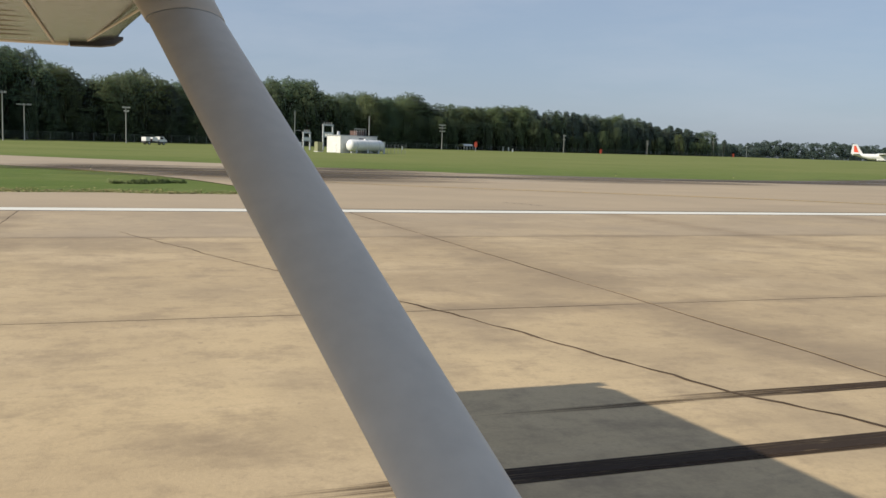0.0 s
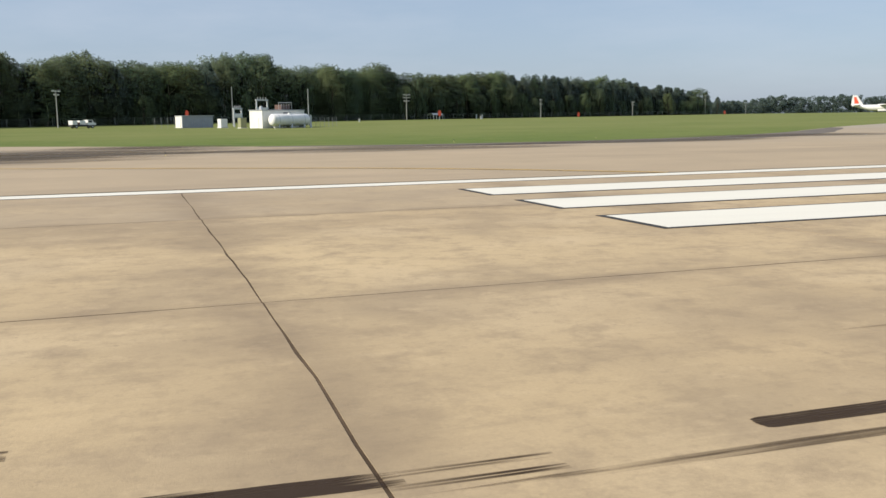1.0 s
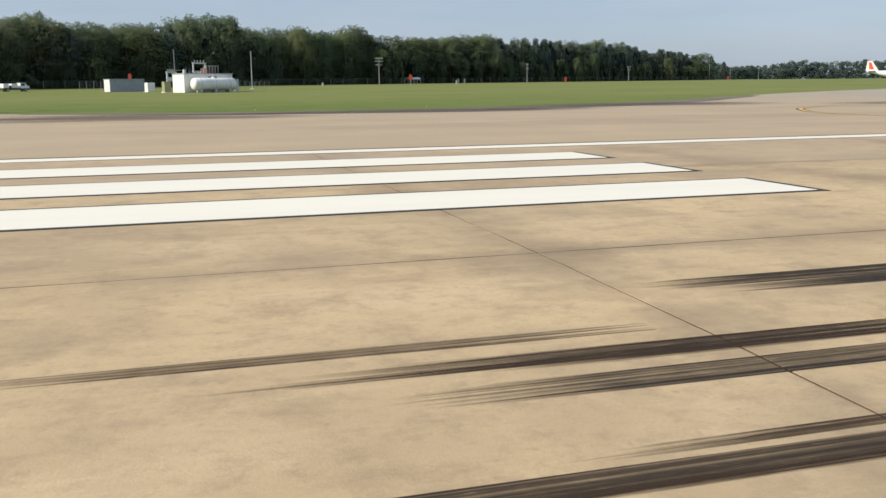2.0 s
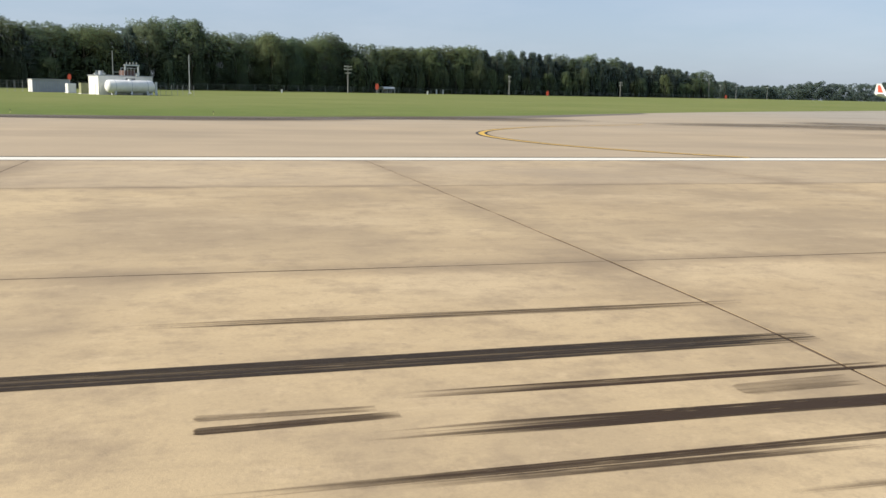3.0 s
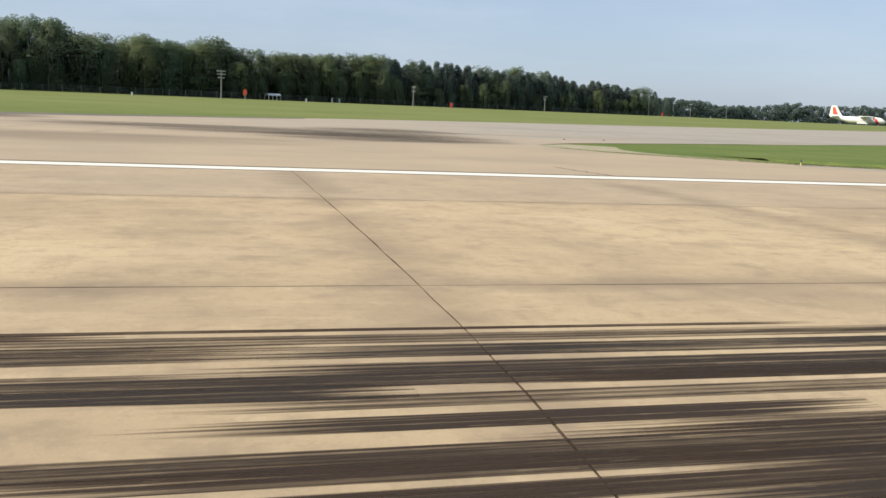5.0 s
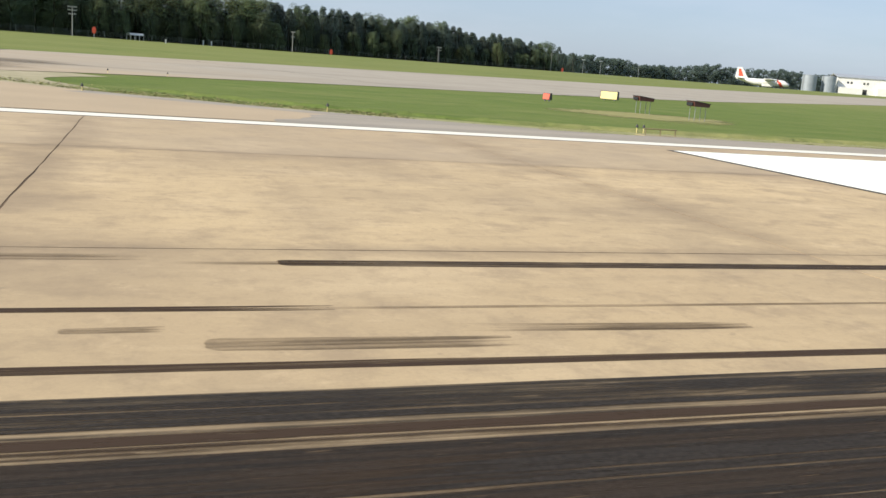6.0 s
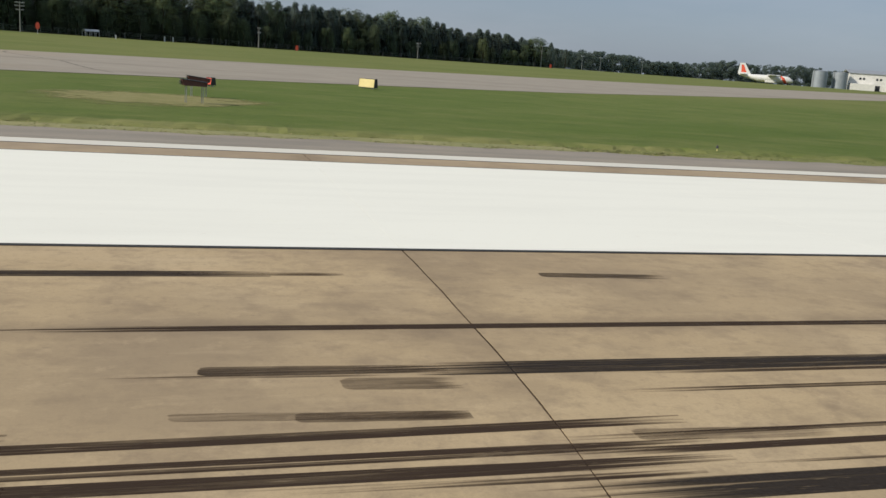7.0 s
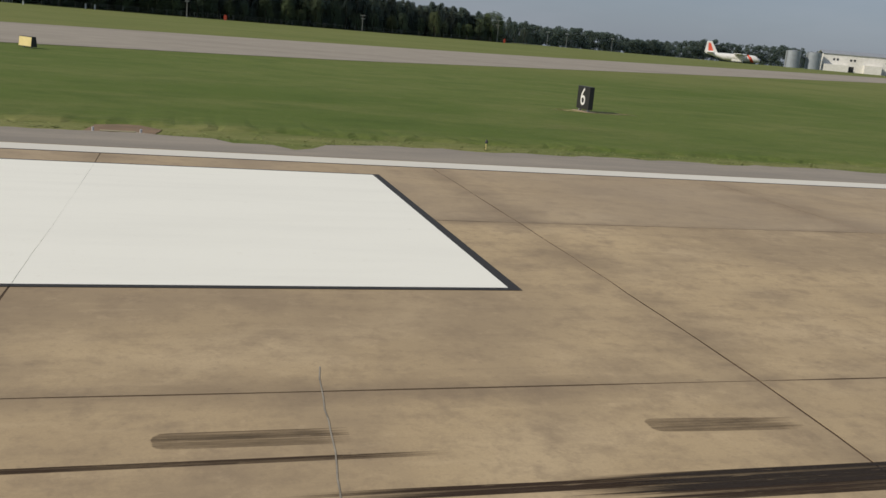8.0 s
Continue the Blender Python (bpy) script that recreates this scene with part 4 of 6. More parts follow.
mark(19.9, 21.6, 5.07, 5.08, 0.18, 0.70, 0)
mark(20.2, 21.7, 5.86, 5.82, 0.07, 0.70, 0)
mark(20.6, 21.7, 6.40, 6.38, 0.33, 0.90, 1)
mark(22.7, 24.7, 5.17, 5.11, 0.19, 0.95, 1)
mark(22.7, 25.0, 5.58, 5.49, 0.08, 0.80, 0)
mark(22.7, 25.3, 5.84, 5.81, 0.08, 0.60, 0)
mark(22.7, 24.7, 6.35, 6.31, 0.25, 0.40, 0)
mark(22.9, 26.0, 7.61, 7.56, 0.10, 0.70, 0)
mark(24.3, 29.9, 7.65, 7.72, 0.14, 0.35, 0.5)
mark(24.6, 29.1, 6.48, 6.39, 0.16, 0.30, 0.5)
mark(28.7, 31.1, 5.96, 5.92, 0.07, 0.87, 1)
mark(29.0, 31.2, 6.92, 6.88, 0.12, 0.87, 1)
mark(30.0, 35.4, 5.92, 5.97, 0.24, 0.99, 0.5)
mark(30.0, 36.1, 6.90, 6.82, 0.24, 0.97, 0.5)
mark(30.2, 34.7, 5.26, 5.17, 0.13, 0.97, 0.5)
mark(30.8, 31.7, 5.85, 5.77, 0.06, 0.60, 1)
mark(31.5, 34.9, 5.42, 5.34, 0.05, 0.60, 1)
mark(32.2, 33.5, 6.35, 6.31, 0.10, 0.40, 1)
mark(35.0, 38.2, 6.83, 6.88, 0.23, 0.90, 1)
mark(35.1, 38.2, 6.39, 6.38, 0.07, 0.70, 0)
mark(37.2, 38.2, 5.69, 5.78, 0.19, 0.90, 1)
mark(38.4, 43.3, 6.42, 6.42, 0.08, 0.60, 0.5)
mark(39.2, 39.6, 5.75, 5.75, 0.12, 0.80, 0)
mark(39.5, 40.0, 6.39, 6.37, 0.11, 0.50, 0)
mark(39.9, 41.7, 5.58, 5.72, 0.21, 0.90, 1)
mark(41.5, 42.9, 6.80, 6.79, 0.26, 0.42, 0)
mark(42.4, 45.2, 5.84, 5.78, 0.14, 0.97, 1)
mark(44.0, 49.1, 5.79, 5.74, 0.26, 1.10, 0.5)
mark(44.3, 48.9, 5.59, 5.50, 0.16, 0.70, 0.5)
mark(45.6, 47.0, 6.77, 6.69, 0.25, 0.35, 0)


# thick rubber where most wheels touch down, in long bands with bare streaks between
rng = random.Random(31)
mark(-19, 8.0, 3.32, 3.29, 1.55, 0.50)
for x0, x1, y, w, d in ((-33, -2.5, 4.11, 0.36, 0.85), (-29, -2.0, 3.775, 0.10, 1.6), (-24, -3.0, 3.665, 0.085, 0.32), (-3.6, 7.2, 4.32, 0.27, 1.1), (-3.2, 4.0, 4.13, 0.08, 0.45),
                        (-3.4, 6.6, 3.95, 0.23, 1.15), (-18.5, 8.2, 3.30, 0.53, 1.7), (-34, -17.5, 3.56, 0.22, 0.85), (-34, -17, 3.20, 0.30, 0.95), (-34.5, 8.5, 2.60, 0.78, 1.5), (-36, 7.5, 1.85, 0.6, 1.2)):
    mark(x0, x1, y, y - 0.03, w, d)
for i in range(12):
    a = rng.uniform(-34, 0)
    y = rng.uniform(2.0, 3.5)
    mark(a, a + rng.uniform(5, 12), y, y - rng.uniform(0, 0.1), rng.uniform(0.12, 0.3), rng.uniform(0.6, 1))


def stain(x, y, rx, ry, thick, parent):
    """A soft-edged stain that follows the ground's height."""
    n = 12
    vs, fs = [], []
    for i in range(n + 1):
        v = y - ry + 2 * ry * i / n
        vs += [(x - rx, v, gz(v) + 0.016), (x + rx, v, gz(v) + 0.016)]
    for i in range(n):
        fs.append((2 * i, 2 * i + 1, 2 * i + 3, 2 * i + 2))
    me = raw("stain", vs, fs)
    layer = me.uv_layers.new(name="UVMap")
    for poly in me.polygons:
        for li, vi in zip(poly.loop_indices, poly.vertices):
            layer.data[li].uv = (vi % 2, (vi // 2) / n)
    part("stain", me, STAIN, parent).color = (thick, 0, 0, 1)


# oil and dirt on the taxiway and at the runway's side
for x, y, rx, ry, thick in ((-27, 60, 10, 16, 0.55), (-24, 75, 9, 10, 0.45), (-31, 50, 8, 6, 0.4), (-40, 66, 15, 11, 0.5), (-33, 58, 12, 7, 0.5), (-136, 68, 24, 20, 0.75), (-138, 56, 16, 15, 0.6), (-149, 74, 12, 14, 0.6),
                            (-112, 63, 18, 12, 0.6), (-88, 68, 20, 8, 0.65), (-64, 78, 20, 9, 0.65), (-45, 40, 14, 8, 0.2), (-128, 84, 12, 6, 0.7)):
    stain(x, y, rx, ry, thick, taxiway)

# the same wear goes on along the stretches between
rng = random.Random(23)
for lo, hi, many in ((-110, -92, 30), (-54, -32, 52)):
    for i in range(many):
        a = rng.uniform(lo, hi - 1)
        y = rng.choice((rng.gauss(3.6, 0.9), rng.uniform(2.4, 6.2)))
        mark(a, min(a + rng.uniform(2.5, 11), hi + 0.6), y, y - rng.uniform(0, 0.12), rng.uniform(0.08, 0.3), rng.uniform(0.4, 1))
for i in range(24):
    a = rng.uniform(-150, 50)
    y = rng.uniform(-6, 2.3)
    mark(a, a + rng.uniform(3, 14), y, y - rng.uniform(0, 0.12), rng.uniform(0.1, 0.35), rng.uniform(0.4, 1))



# ---- trees ----
def clumps(name, lobes, each, size, seed, material, lobed=0.45, core=True):
    """A leafy mass: lumpy cores of many lobes (x, y, z, rx, rz), each wrapped in small bent leaf sprays."""
    r = np.random.RandomState(seed)
    ball = bmesh.new()
    bmesh.ops.create_icosphere(ball, subdivisions=1, radius=1)
    bv = np.array([v.co[:] for v in ball.verts])
    bf = np.array([[v.index for v in f.verts] for f in ball.faces])
    ball.free()
    vs, fs, ns, n = [], [], [], 0
    mid = np.array([sum(q[k] for q in lobes) / len(lobes) for k in range(3)])
    for x, y, z, rx, rz in lobes:
        at, ext = np.array((x, y, z)), np.array((rx, rx, rz))
        if core:
            vs.append(at + bv * r.uniform(0.64, 0.82, (len(bv), 1)) * ext)
            fs += (bf + n).tolist()
            o = (vs[-1] - mid) * np.array((1, 1, 0.6))
            sn = lobed * bv + (0.75 - lobed) * o / (np.linalg.norm(o, axis=1)[:, None] + 1e-9) + r.normal(scale=0.3, size=bv.shape)
            sn = sn if lobed else 0.25 * bv + np.array((0, -0.6, 0.6))
            ns.append(sn / np.linalg.norm(sn, axis=1)[:, None])
            n += len(bv)
        d = r.normal(size=(each, 3))
        d[:, 2] = d[:, 2] + 0.25
        d /= np.linalg.norm(d, axis=1)[:, None]
        p = at + d * np.clip(r.normal(0.96, 0.10, each), 0.7, 1.25)[:, None] * ext
        nrm = d + r.normal(scale=0.7, size=(each, 3))
        nrm /= np.linalg.norm(nrm, axis=1)[:, None]
        t = np.cross(nrm, r.normal(size=(each, 3)))
        t /= np.linalg.norm(t, axis=1)[:, None] + 1e-9
        b = np.cross(nrm, t)
        s = size * r.uniform(0.5, 1.3, each)[:, None]
        tri = np.stack((p - t * s, p + t * s * 0.9 + b * s * 0.5, p + b * s * r.uniform(0.9, 1.5, (each, 1)) - nrm * s * 0.4), 1)
        turned = np.cross(tri[:, 1] - tri[:, 0], tri[:, 2] - tri[:, 0]) @ np.array((0, -1, 0.15)) < 0
        tri[turned] = tri[turned][:, ::-1]
        vs.append(tri.reshape(-1, 3))
        fs += (np.arange(each * 3).reshape(-1, 3) + n).tolist()
        n += each * 3
        o = (p - mid) * np.array((1, 1, 0.6))
        sn = 0.30 * d + 0.30 * o / (np.linalg.norm(o, axis=1)[:, None] + 1e-9) + 0.35 * nrm + np.array((0, -0.3, 0.35)) if lobed else 0.25 * d + 0.15 * nrm + np.array((0, -0.6, 0.6))
        sn /= np.linalg.norm(sn, axis=1)[:, None]
        ns.append(np.repeat(sn, 3, axis=0))
    me = raw(name, np.concatenate(vs).tolist(), fs, smooth=True)
    me.normals_split_custom_set_from_vertices(np.concatenate(ns).tolist())
    me.materials.append(material)
    return me


def trunk_mesh(height, r, bend, limbs, rnd):
    bm = bmesh.new()
    p = Vector((0, 0, -0.3))
    for i in range(4):
        q = Vector((rnd.uniform(-bend, bend), rnd.uniform(-bend, bend), height * (i + 1) / 4))
        rod(bm, p, q, r * (1 - i * 0.2), r * (1 - (i + 1) * 0.2), 8, caps=False)
        if i in (1, 2):
            for k in range(limbs):
                a = rnd.uniform(0, 6.283)
                reach = rnd.uniform(1.2, 2.6)
                rod(bm, q, q + Vector((math.cos(a) * reach, math.sin(a) * reach, rnd.uniform(0.6, 1.8))), r * 0.32, r * 0.08, 5, caps=False)
        p = q
    return bm


def broad_tree(seed, material, label):
    rnd = random.Random(seed)
    tree = thing("tree", (0, 0, 0), label, "tree", "trees of the wood")
    part("trunk", trunk_mesh(13, 0.34, 0.4, 3, rnd), BARK, tree)
    lobes = []
    wide, dome, lean = rnd.uniform(5.2, 7.2), rnd.uniform(0.60, 0.68), rnd.uniform(-1.2, 1.2)
    for i in range(74):
        h = (i + rnd.random()) / 74
        a = i * 2.4 + rnd.uniform(-0.6, 0.6)
        s = rnd.uniform(1.1, 2.6)
        full = wide * (0.85 + 0.15 * h / 0.45 if h < 0.45 else math.sqrt(1 - ((h - 0.45) / dome) ** 2))
        spread = max(0.0, full * (0.86 + 0.14 * math.sin(3 * a + seed)) - s * 0.3) * rnd.uniform(0.6, 1.0)
        lobes.append((math.cos(a) * spread + lean * h, math.sin(a) * spread, 1.0 + h * 17.3, s, s * rnd.uniform(0.65, 0.95)))
    part("crown", clumps("crown", lobes, 88, 0.46, seed, material, core=False), None, tree)
    return tree


def pine_tree(seed, label):
    rnd = random.Random(seed)
    tree = thing("pine_tree", (0, 0, 0), label, "tree", "trees of the wood")
    part("trunk", trunk_mesh(18, 0.27, 0.3, 2, rnd), BARK, tree)
    lobes = []
    for i in range(62):
        h = (i + rnd.random()) / 62
        a = i * 2.4 + rnd.uniform(-0.6, 0.6)
        s = rnd.uniform(0.8, 1.9) * (1.2 - 0.6 * h)
        spread = max(0.0, 5.4 * (1 - h) ** 0.62 + 0.2 - s * 0.4) * rnd.uniform(0.5, 1.0)
        lobes.append((math.cos(a) * spread, math.sin(a) * spread, 1.4 + h * 19.2, s, s * rnd.uniform(0.7, 1.05)))
    part("crown", clumps("crown", lobes, 74, 0.42, seed, LEAF_PINE, core=False), None, tree)
    return tree


def wood_line(x):
    """Where the front of the wood stands, behind the line of poles."""
    return 277 + 0.62 * (x + 145)


BROAD = [broad_tree(100 + i, LEAF_BROAD if i % 3 else LEAF_LIGHT, "leafy broad-leaved tree with a dense dark green crown" if i % 3 else "leafy broad-leaved tree with a lighter yellow-green crown") for i in range(7)]
PINES = [pine_tree(200 + i, "tall straight pine with a dark pointed crown") for i in range(6)]
used = set()


def plant(kind, x, y, size, turn, stretch=1.0):
    m = pose(x, y, gz(y) - 0.05, 0, 0, turn) @ Matrix.Diagonal((size, size, size * stretch, 1))
    if kind.name in used:
        copy_thing(kind, m)
    else:
        used.add(kind.name)
        kind.matrix_world = m


def canopy_top(x):
    """Height of the wood's uneven top along its front."""
    at = (-260, -173, -166, -160, -157, -148, -140, -135, -129, -107, -102, -97, -94, -90, -85, -81, -68, -60, -55, -51, -48, -45, -40, -33, -26, -20, -15, -12, -6, 2, 20, 43, 62, 83, 97, 122, 142, 160, 187, 200, 210)
    top = (20, 22, 21.5, 18.8, 15.8, 17.2, 20.4, 17.8, 17.6, 17.9, 20.7, 19.6, 21.7, 19.0, 22, 18, 17.6, 19.7, 20.2, 17.3, 19.8, 17, 21.3, 19.2, 16.6, 17.5, 15.6, 18, 17, 17.5, 18.5, 20.4, 20.3, 21.2, 18.9, 20.4, 19.5, 19, 18, 16.8, 14.5)
    return float(np.interp(x, at, top))


rng = random.Random(3)
for row in range(3):
    x = -300 + row * 2.0
    while x < 208:
        y = wood_line(x) + row * 6.0 + rng.uniform(-3.5, 3.5)
        tall = canopy_top(x) * rng.choice((0.93, 0.97, 1.0, 1.02, 1.04, 1.05)) * (0.98 if row == 0 else 1.0)
        if rng.random() < np.interp(x, (-120, -50, 10, 45), (0.16, 0.10, 0.3, 0.95)):
            plant(rng.choice(PINES), x, y, 1.0, rng.uniform(-40, 40), tall / 21.4)
        else:
            wide = rng.uniform(0.90, 1.22)
            plant(rng.choice(BROAD), x, y, wide, rng.uniform(-40, 40), tall / 19.7 / wide)
        x += rng.uniform(4.4, 7.0) * np.interp(x, (-20, 50), (1.15, 0.66))
# a few smaller trees before the wood, and thin pines past its end
for x, dy, s in ((-262, -6, 0.95), (-196, -9, 1.05), (-150, -5, 0.9), (-28, -6, 0.62), (-20, -7, 0.5), (12, -9, 0.5), (20, -7, 0.62), (32, -8, 0.7), (38, -10, 0.55)):
    plant(BROAD[int(abs(x)) % 7], x, wood_line(x) + dy, s, x * 7 % 60 - 30)
# lower rounded trees along the wood's edge
rng = random.Random(17)
x = -236.0
while x < 196:
    if not -92 < x < -36 or rng.random() < 0.25:
        plant(rng.choice(BROAD), x, wood_line(x) - rng.uniform(5, 9), rng.uniform(0.36, 0.62), rng.uniform(-40, 40), rng.uniform(0.85, 1.1))
    x += rng.uniform(5, 13)
for x, y, tall in ((212, 500, 13.6), (219, 503, 16.0), (225, 509, 12.2), (230, 506, 13.2), (217, 512, 15.0), (235, 514, 11.0)):
    plant(PINES[int(x) % 6], x, y, 0.72, x * 5 % 60 - 30, tall / 21.4 / 0.72)

lobes = []
x = -305
while x < 222:
    y = wood_line(x) - rng.uniform(1.5, 7)
    s = rng.uniform(0.8, 2.6)
    lobes.append((x, y + 4, gz(y) + s * 0.6, s, s * rng.uniform(0.7, 1.5)))
    x += rng.uniform(0.5, 1.4)
undergrowth = tagged(part("undergrowth", clumps("undergrowth", lobes, 90, 0.36, 9, LEAF_BROAD), None), "dark green bushes along the foot of the wood", "undergrowth", kind="stuff")

lobes = []
for i in range(4600):
    x = rng.uniform(120, 1300)
    y = 815 + 0.12 * (x - 300) + rng.uniform(0, 45) + 25 * math.sin(x / 70)
    top = float(np.interp(x, (60, 400, 455, 470, 530, 575, 592, 622, 660, 700, 1500), (20, 19.5, 18.5, 16.2, 15.6, 20.5, 22.4, 18.5, 23, 20, 20))) - 2.4 + 0.8 * math.sin(x / 9 + 1) + rng.uniform(-1.2, 1.2)
    z = top * rng.random()
    s = rng.uniform(2.0, 3.9) * (1.15 - 0.35 * z / top)
    lobes.append((x, y, gz(y) + z, s, s * 0.75))
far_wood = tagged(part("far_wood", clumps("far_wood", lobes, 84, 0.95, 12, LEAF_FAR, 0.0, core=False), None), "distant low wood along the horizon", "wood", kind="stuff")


# ---- grass fringe along the pavement ----
def tufts(name, count, place, high, seed, material, label):
    r = np.random.RandomState(seed)
    vs, fs = [], []
    for i in range(count):
        x, y = place(r)
        z = gz(y) - 0.03
        for k in range(4):
            a = r.uniform(0, 6.283)
            h = high * r.uniform(0.5, 1.25)
            w = 0.02 + 0.03 * r.rand()
            dx, dy = math.cos(a), math.sin(a)
            lean = h * r.uniform(1.5, 3.5)
            ox, oy = r.uniform(-0.12, 0.12, 2)
            n = len(vs)
            vs += [(x + ox - dy * w, y + oy + dx * w, z), (x + ox + dy * w, y + oy - dx * w, z), (x + ox + dx * lean, y + oy + dy * lean, z + h)]
            fs.append((n, n + 1, n + 2) if dy * h + 0.1 * lean > 0 else (n + 1, n, n + 2))
    me = raw(name, vs, fs, smooth=True)
    up = np.tile((0.0, -0.25, 0.95), (len(vs), 1)) + r.normal(scale=0.22, size=(len(vs), 3))
    me.normals_split_custom_set_from_vertices((up / np.linalg.norm(up, axis=1)[:, None]).tolist())
    return tagged(part(name, me, material), label, "grass", kind="stuff")


def along_shoulder(r):
    x = r.uniform(-6, 95)
    return x, 25.6 - (creep(x) if x > 6 else -0.3) + abs(r.normal(0, 1.3)) + 0.05


def island_tip(r):
    a = r.uniform(0, 1)
    x = -20.5 + 16 * a
    return x, float(np.interp(x, (-20.5, -19.5, -14.6, -7, -1), (46, 41.5, 34.4, 29.2, 26.7))) + abs(r.normal(0, 1.4))


def old_shoulder(r):
    return r.uniform(-190, -144.5), 30.9 + abs(r.normal(0, 1.5))


tufts("grass_fringe", 1300, along_shoulder, 0.026, 41, BLADES, "ragged green grass along the shoulder's edge")
tufts("dry_grass", 1200, lambda r: (r.uniform(-6, 30), 25.75 + abs(r.normal(0, 0.9))), 0.024, 42, DRY_BLADES, "dry yellow grass along the shoulder's edge")
tufts("grass_fringe", 700, island_tip, 0.05, 43, BLADES, "ragged green grass round the tip of the grass island")
tufts("dry_grass", 500, island_tip, 0.05, 44, DRY_BLADES, "dry yellow grass round the tip of the grass island")
tufts("dry_grass", 2200, old_shoulder, 0.04, 45, DRY_BLADES, "dry yellow-green grass along the shoulder")

def grass_edge(x):
    """Where the taller grass begins behind the mown strip."""
    return float(np.interp(x, (-13, -7, -1, 4, 130), (38.2, 32.0, 28.9, 27.9, 27.3))) + 0.14 * math.sin(x * 1.3) + 0.1 * math.sin(x * 3.1 + 1) + rng.uniform(-0.09, 0.09)


rng = random.Random(51)
vs, fs = [], []
steps = [-13 + 0.3 * i for i in range(470)]
for x in steps:
    y0 = grass_edge(x)
    tall = 0.10 + rng.uniform(-0.03, 0.03)
    for d, k in ((-0.3, -0.4), (0.05, 0.6), (0.35, 1.0), (0.9, 0.8), (2.2, 0.42), (4.5, 0.14), (8.0, -0.3)):
        vs.append((x + rng.uniform(-0.08, 0.08), y0 + d, gz(y0 + d) - 0.03 + tall * k))
for i in range(len(steps) - 1):
    fs += [(7 * i + j, 7 * i + 7 + j, 7 * i + 8 + j, 7 * i + 1 + j) for j in range(6)]
tagged(part("tall_grass", raw("tall_grass", vs, fs), GRASS), "taller unmown grass behind the mown strip", "grass", kind="stuff")

# weeds on the older grass island
for x, y, wide, seed in ((-146.5, 41.4, 0.75, 61), (-148.2, 40.0, 0.7, 62), (-147.3, 40.7, 0.6, 63)):
    r = random.Random(seed)
    weed = thing("weed_clump", (x, y, gz(y) - 0.03), "low green clump of weeds on the grass", "weeds", "weeds on the island")
    lobes = [(r.uniform(-wide, wide), r.uniform(-0.3, 0.3), r.uniform(0.02, 0.09), r.uniform(0.12, 0.22), r.uniform(0.05, 0.11)) for i in range(22)]
    part("foliage", clumps("weed_foliage", lobes, 60, 0.06, seed, WEED_LEAF, core=False), None, weed)
    part("stem", rodded((0, 0, -0.05), (0.02, 0, 0.14), 0.012, 0.006, 6), BARK, weed)



# ---- poles, compound and vehicles by the wood ----
def utility_pole(at, high, arms, turn, label):
    p = thing("utility_pole", at, label, "utility pole", "poles along the wood", turn)
    part("pole", rodded((0, 0, -0.3), (0, 0, high), 0.14, 0.09, 10), WOOD_POLE, p)
    for z, w in arms:
        part("crossarm", boxed(-w / 2, w / 2, -0.22, -0.10, z - 0.08, z + 0.08, bevel=0.01), WOOD_POLE, p)
        for s in (-0.46, -0.28, 0.28, 0.46):
            bm = rodded((s * w, -0.16, z + 0.08), (s * w, -0.16, z + 0.30), 0.06, 0.035, 8)
            part("insulator", bm, WHITE_STEEL, p, "pale porcelain insulator")
    return p


utility_pole((-145.4, 241, gz(241)), 9.0, ((8.7, 2.2), (7.8, 1.4)), 35, "grey weathered wooden utility pole with two short crossarms")
utility_pole((-171.6, 226, gz(226)), 11.0, ((10.6, 1.8),), 35, "tall grey wooden utility pole at the wood's edge")
utility_pole((-168.0, 236, gz(236)), 8.6, ((8.3, 3.2),), 10, "grey wooden utility pole with one long crossarm")
utility_pole((-34.2, 319, gz(319)), 9.3, ((8.9, 2.8), (7.9, 2.8), (6.7, 2.2)), 10, "grey wooden utility pole with three crossarms")
utility_pole((43.3, 372, gz(372)), 8.0, ((7.6, 1.6), (5.8, 1.6)), 20, "grey wooden utility pole with two short crossarms before pines")
utility_pole((121, 426, gz(426)), 7.4, ((7.0, 2.6), (5.6, 2.2)), 20, "grey wooden utility pole with two pale crossarms before pines")
utility_pole((207, 486, gz(486)), 12.0, ((11.5, 2.8), (8.8, 2.6)), 20, "tall wooden utility pole beside the thin pines")

mast = thing("antenna_mast", (-86.9, 227.2, gz(227.2)), "slender pale steel mast standing on the grass", "mast")
part("pole", rodded((0, 0, -0.3), (0, 0, 8.9), 0.10, 0.06, 10), PALE_STEEL, mast)
part("base", boxed(-0.4, 0.4, -0.4, 0.4, -0.1, 0.18, bevel=0.02), WHITE_WALL, mast)
mast = thing("antenna_mast", (-104.5, 235, gz(235)), "slender dark steel mast behind the white building", "mast")
part("pole", rodded((0, 0, -0.3), (0, 0, 9.6), 0.12, 0.07, 10), GREY_STEEL, mast)
part("arm", rodded((0, 0, 4.6), (1.6, 0, 4.6), 0.06, 0.06, 8), GREY_STEEL, mast)

U = 32.0
building = thing("equipment_building", (-103.6, 188.3, gz(189)), "low flat-roofed white equipment building on the grass", "building", turn=U)
part("wall", boxed(0, 11.4, 0, 4.0, -0.2, 3.55, bevel=0.02), WHITE_WALL, building)
part("roof", boxed(-0.12, 11.52, -0.12, 4.12, 3.55, 3.72, bevel=0.03), ROOF_GREY, building, "pale grey flat roof slab")
part("door", boxed(-0.05, 0.0, 1.2, 2.2, 0, 2.05, bevel=0.01), WHITE_STEEL, building)
